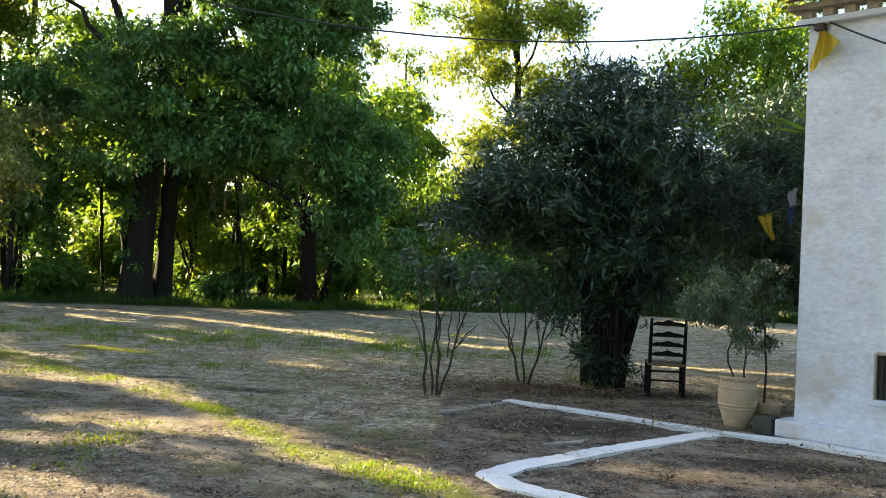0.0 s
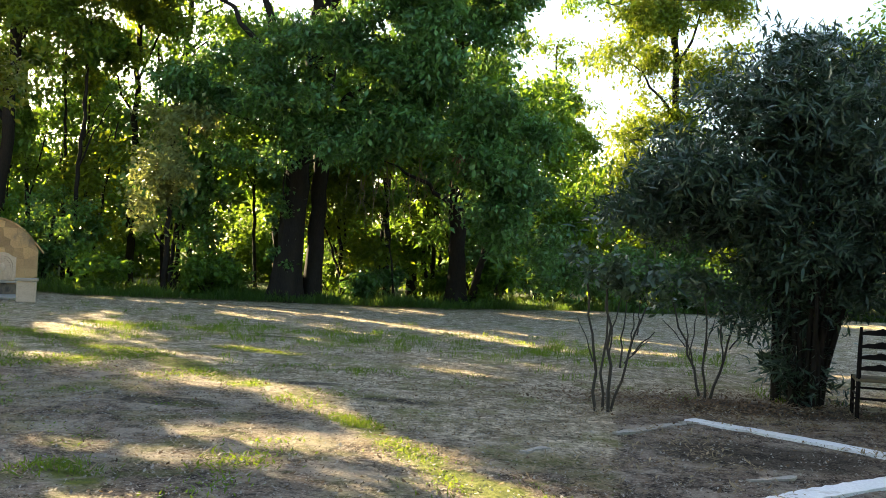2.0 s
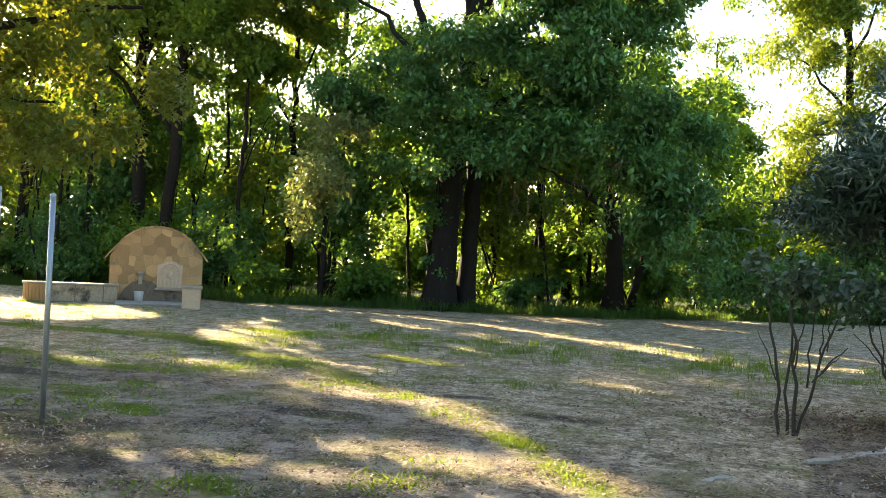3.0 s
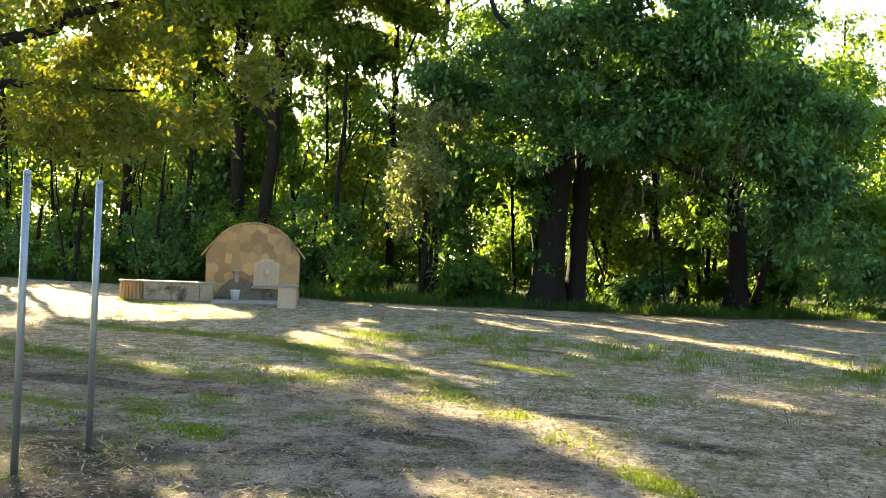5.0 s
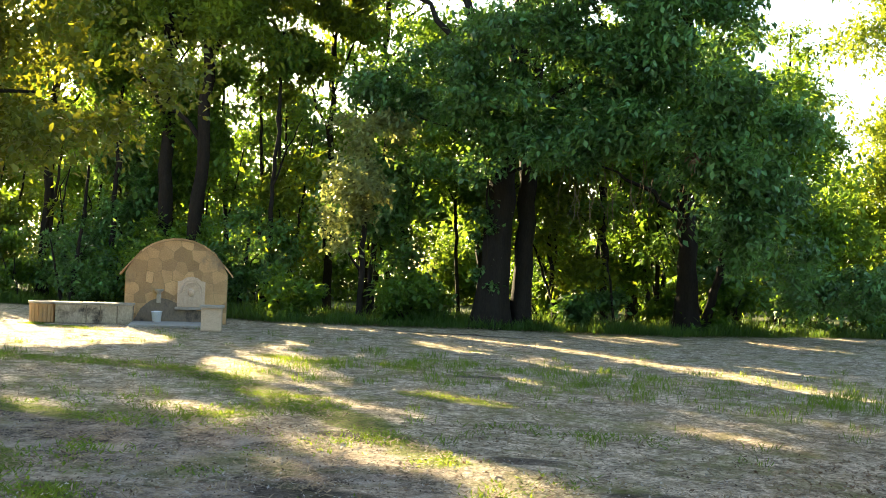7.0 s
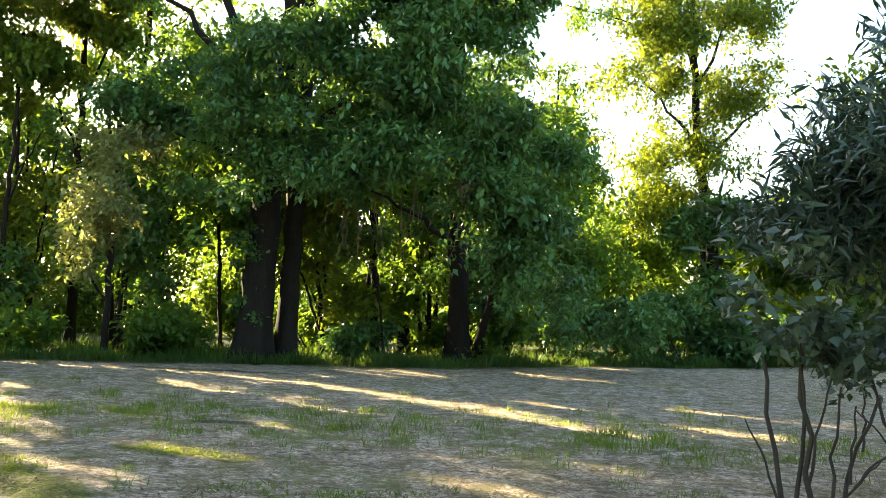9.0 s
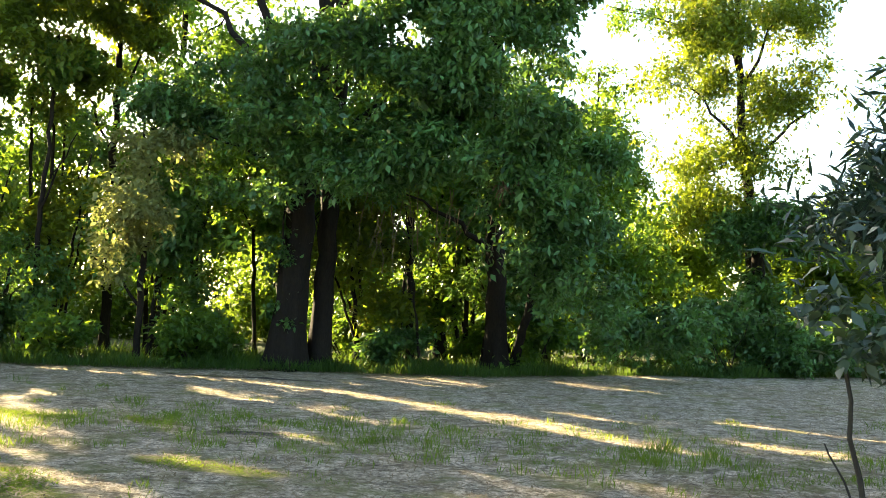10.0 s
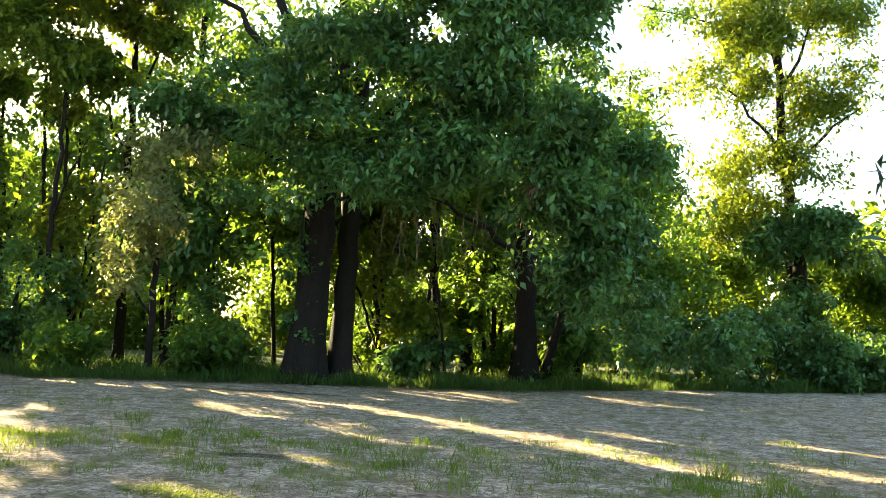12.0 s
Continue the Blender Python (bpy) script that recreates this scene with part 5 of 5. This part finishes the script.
rose("bare-stemmed rose bush in front of the oleander", (1.15, 12.7, 0), [((-0.05, 0, -0.03), (-0.42, 0.05, 1.15), 0.013), ((0.0, 0, -0.03), (-0.05, 0.05, 1.2), 0.012), ((0.05, 0, -0.03), (0.40, 0.05, 1.15), 0.013), ((-0.15, 0, 0.35), (-0.28, 0, 1.0), 0.008), ((0.18, 0, 0.45), (0.16, 0, 1.15), 0.008), ((0.25, 0, 0.6), (0.55, 0, 0.95), 0.007), ((-0.25, 0, 0.6), (-0.52, 0.05, 0.9), 0.006), ((-0.03, 0, 0.5), (0.10, 0.05, 1.0), 0.006), ((-0.2, 0, 0.5), (-0.12, 0.05, 1.05), 0.006)],
     [(0.1, 0.1, 1.35, 0.5, 0.35, 0.28), (-0.35, 0.1, 1.2, 0.2, 0.2, 0.2)], 480, 602)

yucca = thing("yucca", "tall yucca with a head of stiff sword leaves", "plant", pose(4.78, 12.3, -0.15))
part("trunk", tube(bent((0, 0, -0.05), (0.05, 0, 3.6), 6, 0.03, 5), [0.13, 0.12, 0.11, 0.11, 0.11, 0.11, 0.1], 10, 0.08), BARK, yucca)
ry = random.Random(4)
for k in range(46):
    a, e = ry.uniform(0, 2 * math.pi), ry.uniform(0.0, 1.45)
    d = Vector((math.cos(a) * math.cos(e), math.sin(a) * math.cos(e), math.sin(e)))
    s = d.cross(Vector((0, 0, 1))).normalized() * 0.022
    p = Vector((0.05, 0, 3.6))
    L = ry.uniform(0.85, 1.1)
    mid, tip = p + d * L * 0.5, p + d * L - Vector((0, 0, 0.12 * math.cos(e)))
    fold = Vector((0, 0, -0.012))
    part("leaf", ([p - s, p + fold, p + s, mid - s * 1.2, mid + fold, mid + s * 1.2, tip], [(0, 1, 4, 3), (1, 2, 5, 4), (3, 4, 6), (4, 5, 6)]), LEAF_WOOD, yucca)

# ---- steel poles ----
for x, y, lean in ((-5.94, 8.14, 0.0), (-5.81, 7.39, 0.3)):
    t = thing("steel_pole", "plain galvanised steel pole set in the ground", "pole", pose(x, y, 0, 0, lean, 0), "steel poles")
    part("tube", tube([(0, 0, -0.1), (0, 0, 0.95), (0, 0, 1.88)], [0.024, 0.024, 0.024], 14), STEEL, t, "", True)
    part("cap", lathe([(0.0, 1.892), (0.018, 1.890), (0.026, 1.882), (0.026, 1.86)], 14), STEEL, t, "", True)

# ---- stone fountain ----
FA, FB = Vector((-16.39, 22.59, 0)), Vector((-14.31, 24.07, 0))
fx = (FB - FA).normalized()
fy = Vector((-fx.y, fx.x, 0))
FM = Matrix.Translation((FA + FB) / 2 - fx * 0.05) @ Matrix(((fx.x, fy.x, 0, 0), (fx.y, fy.y, 0, 0), (0, 0, 1, 0), (0, 0, 0, 1)))
# in its own axes x runs along the wall, y away from the yard; the face is y = 0
fountain = thing("fountain", "round-topped stone fountain wall with a carved plaque and spout", "fountain", FM)
FW, SH, TOP = 1.18, 1.18, 2.04
RISE = TOP - SH - 0.06


def arch_z(x):
    R = (FW * FW + RISE * RISE) / (2 * RISE)
    return SH + RISE - R + math.sqrt(max(R * R - x * x, 0))


def slab(outline, y0, y1, bm=None):
    bm = bm or bmesh.new()
    f = [bm.verts.new((x, y0, z)) for x, z in outline]
    b = [bm.verts.new((x, y1, z)) for x, z in outline]
    bm.faces.new(f)
    bm.faces.new(b[::-1])
    for i in range(len(f)):
        j = (i + 1) % len(f)
        bm.faces.new((f[i], f[j], b[j], b[i]))
    return bm


arch = [(-FW, -0.05), (FW, -0.05)] + [(x, arch_z(x)) for x in np.linspace(FW, -FW, 25)]
part("wall", slab(arch, 0.0, 0.42), MORTAR, fountain, "mortared core of the fountain wall")
for x0, x1 in zip(np.linspace(-FW - 0.13, FW + 0.13, 12)[:-1], np.linspace(-FW - 0.13, FW + 0.13, 12)[1:]):
    z0, z1 = [arch_z(max(-FW, min(FW, x))) - max(0, abs(x) - FW) * 0.55 for x in (x0, x1)]
    part("coping", slab([(x0 + 0.004, z0 + 0.004), (x1 - 0.004, z1 + 0.004), (x1 - 0.004, z1 + 0.05), (x0 + 0.004, z0 + 0.05)], -0.06, 0.48), STONE, fountain)


def cut(poly, p, q):
    """Keeps the side of a convex outline that is nearer to p than to q."""
    n, m = q - p, (p + q) / 2
    out = []
    for i in range(len(poly)):
        a, b = poly[i], poly[(i + 1) % len(poly)]
        da, db = (a - m) @ n, (b - m) @ n
        if da <= 0:
            out.append(a)
        if da * db < 0:
            out.append(a + (b - a) * da / (da - db))
    return out


def paving(seeds, outline, y, gap, thick, mat, parent, seed):
    """Irregular flat stones that fit together on a face, each proud of the joints."""
    rng = random.Random(seed)
    for i, p in enumerate(seeds):
        poly = [np.array(v) for v in outline]
        for j, q in enumerate(seeds):
            if i != j and len(poly) > 2:
                poly = cut(poly, p, q)
        if len(poly) < 3:
            continue
        c = sum(poly) / len(poly)
        size = max(np.linalg.norm(v - c) for v in poly)
        if size < 0.05:
            continue
        shrunk = [c + (v - c) * (1 - gap / np.linalg.norm(v - c)) for v in poly if np.linalg.norm(v - c) > gap * 1.3]
        if len(shrunk) < 3:
            continue
        d = thick * rng.uniform(0.6, 1.3)
        bm = slab([(v[0], v[1]) for v in shrunk], y - d, y + 0.01)
        part("stone", bm, mat, parent)


rs = np.random.default_rng(12)
seeds, z = [], 0.12
while z < TOP:
    step = rs.uniform(0.19, 0.29)
    x = -FW + rs.uniform(0.05, 0.2)
    while x < FW:
        if z < arch_z(x):
            seeds.append(np.array((x + rs.uniform(-0.04, 0.04), z + rs.uniform(-0.055, 0.055))))
        x += rs.uniform(0.17, 0.40)
    z += step
paving(seeds, [(-FW + 0.01, 0.0), (FW - 0.01, 0.0)] + [(x, arch_z(x) - 0.01) for x in np.linspace(FW - 0.01, -FW + 0.01, 17)], 0.0, 0.006, 0.020, STONE, fountain, 2)
plaque = part("plaque", slab([(0.02, 0.40), (0.66, 0.40), (0.66, 1.00), (0.56, 1.02), (0.48, 1.09), (0.34, 1.12), (0.20, 1.09), (0.12, 1.02), (0.02, 1.00)], -0.10, 0.0), MARBLE, fountain, "carved stone plaque with a round relief")
for r in (0.20, 0.255):
    part("relief", tube([(0.34 + r * math.cos(a), -0.105, 0.74 + r * 1.15 * max(math.sin(a), -0.1)) for a in np.linspace(-0.1, math.pi + 0.1, 18)], [0.016] * 18, 6), MARBLE, plaque)
part("relief", lathe([(0.0, 0.06), (0.05, 0.052), (0.085, 0.03), (0.10, 0.0)], 16), MARBLE, plaque, "weathered carved head", True).matrix_basis = pose(0.34, -0.10, 0.74, 90, 0, 0) @ Matrix.Diagonal((0.8, 1, 1, 1))
for k in range(6):
    part("relief", box_bm(0.05, 0.03, 0.20 + 0.04 * (k % 2), (0.09 + 0.10 * k, -0.105, 0.54), 0.010, pose(0, 0, 0, 0, (k - 2.5) * 4, 0)), MARBLE, plaque)
for k in range(7):
    a = math.pi * (k + 0.5) / 7
    part("relief", box_bm(0.045, 0.03, 0.05, (0.34 + 0.155 * math.cos(a), -0.105, 0.76 + 0.165 * math.sin(a)), 0.010, pose(0, 0, 0, 0, 90 - math.degrees(a), 0)), MARBLE, plaque)
part("ledge", box_bm(0.74, 0.16, 0.06, (0.34, -0.07, 0.36), 0.012), COPING, fountain, "stone ledge under the plaque")
part("spout", lathe([(0.03, 0.0), (0.05, 0.06), (0.10, 0.10), (0.11, 0.14), (0.085, 0.14), (0.0, 0.10)], 16), COPING, fountain, "small stone cup spout", True).matrix_basis = pose(-0.40, -0.10, 0.66)
part("spout_bracket", box_bm(0.10, 0.14, 0.22, (-0.40, -0.06, 0.58), 0.02), COPING, fountain)
part("basin_back", slab([(-0.98, 0.0), (1.10, 0.0), (1.06, 0.28), (0.50, 0.31), (0.22, 0.36), (0.02, 0.47), (-0.18, 0.56), (-0.40, 0.60), (-0.60, 0.52), (-0.80, 0.34)], -0.045, 0.0), WET, fountain, "dark wet concrete below the spout")
part("basin_floor", box_bm(1.95, 1.5, 0.06, (0.0, -0.76, 0.012), 0.012), CONCRETE, fountain, "low concrete slab before the wall")

bench = thing("low_wall", "low stained concrete bench wall beside the fountain", "bench", FM)
b0, b1 = Vector((-0.95, -0.34, 0)), Vector((-2.62, -0.34, 0))
bd = b1 - b0
ang = 180.0
part("body", box_bm(bd.length, 0.40, 0.42, (b0 + bd * 0.5) + Vector((0, 0, 0.20)), 0.015, pose(0, 0, 0, 0, 0, ang)), STAINED, bench)
part("seat", box_bm(bd.length + 0.06, 0.46, 0.055, (b0 + bd * 0.5) + Vector((0, 0, 0.437)), 0.012, pose(0, 0, 0, 0, 0, ang)), COPING, bench, "pale stone seat slab")
for u in (0.20, 0.42, 0.60):
    part("joint", box_bm(0.022, 0.414, 0.40, (b0 + bd * u) + Vector((0, 0, 0.20)), 0.004, pose(0, 0, 0, 0, 0, ang)), WET, bench, "dark stained joint")
bin_at = b1 + bd.normalized() * 0.29
barrel = thing("slatted_planter", "round planter of upright brown wooden slats with a pale rim", "planter", FM @ pose(bin_at.x, bin_at.y, 0))
slat_me = bpy.data.meshes.new("slat")
sb = box_bm(0.075, 0.03, 0.42, (0, 0, 0.21), 0.006)
sb.to_mesh(slat_me)
sb.free()
slat_me.materials.append(SLAT)
for k in range(20):
    a = 2 * math.pi * k / 20
    o = new("slat", slat_me)
    o.parent, o.matrix_basis = barrel, pose(0.27 * math.cos(a), 0.27 * math.sin(a), 0, 0, 0, math.degrees(a) + 90)
part("rim", lathe([(0.24, 0.42), (0.31, 0.42), (0.315, 0.45), (0.31, 0.47), (0.24, 0.47), (0.24, 0.42)], 28), COPING, barrel, "pale stone rim", True)
part("soil", lathe([(0.0, 0.40), (0.25, 0.40)], 18), SOIL, barrel)
pillar = thing("stone_pillar", "short square stone pillar with a capping slab", "pillar", Matrix.Translation((-13.32, 21.78, 0)) @ pose(0, 0, 0, 0, 0, 30))
part("shaft", box_bm(0.42, 0.40, 0.50, (0, 0, 0.25), 0.015), MARBLE, pillar)
part("cap", box_bm(0.50, 0.48, 0.06, (0, 0, 0.525), 0.012), COPING, pillar, "pale capping slab")
pail = thing("bucket", "white plastic bucket on the fountain's slab", "bucket", FM @ pose(-0.42, -0.40, 0.042))
part("body", lathe([(0.0, 0.0), (0.095, 0.0), (0.12, 0.23), (0.128, 0.235), (0.128, 0.25), (0.112, 0.25), (0.09, 0.02), (0.0, 0.02)], 24), BUCKET, pail, "", True)
part("handle", tube([(0.125 * math.cos(a), -0.01 - 0.05 * math.sin(a), 0.235 + 0.03 * math.sin(a)) for a in np.linspace(0, math.pi, 10)], [0.004] * 10, 5), STEEL, pail)
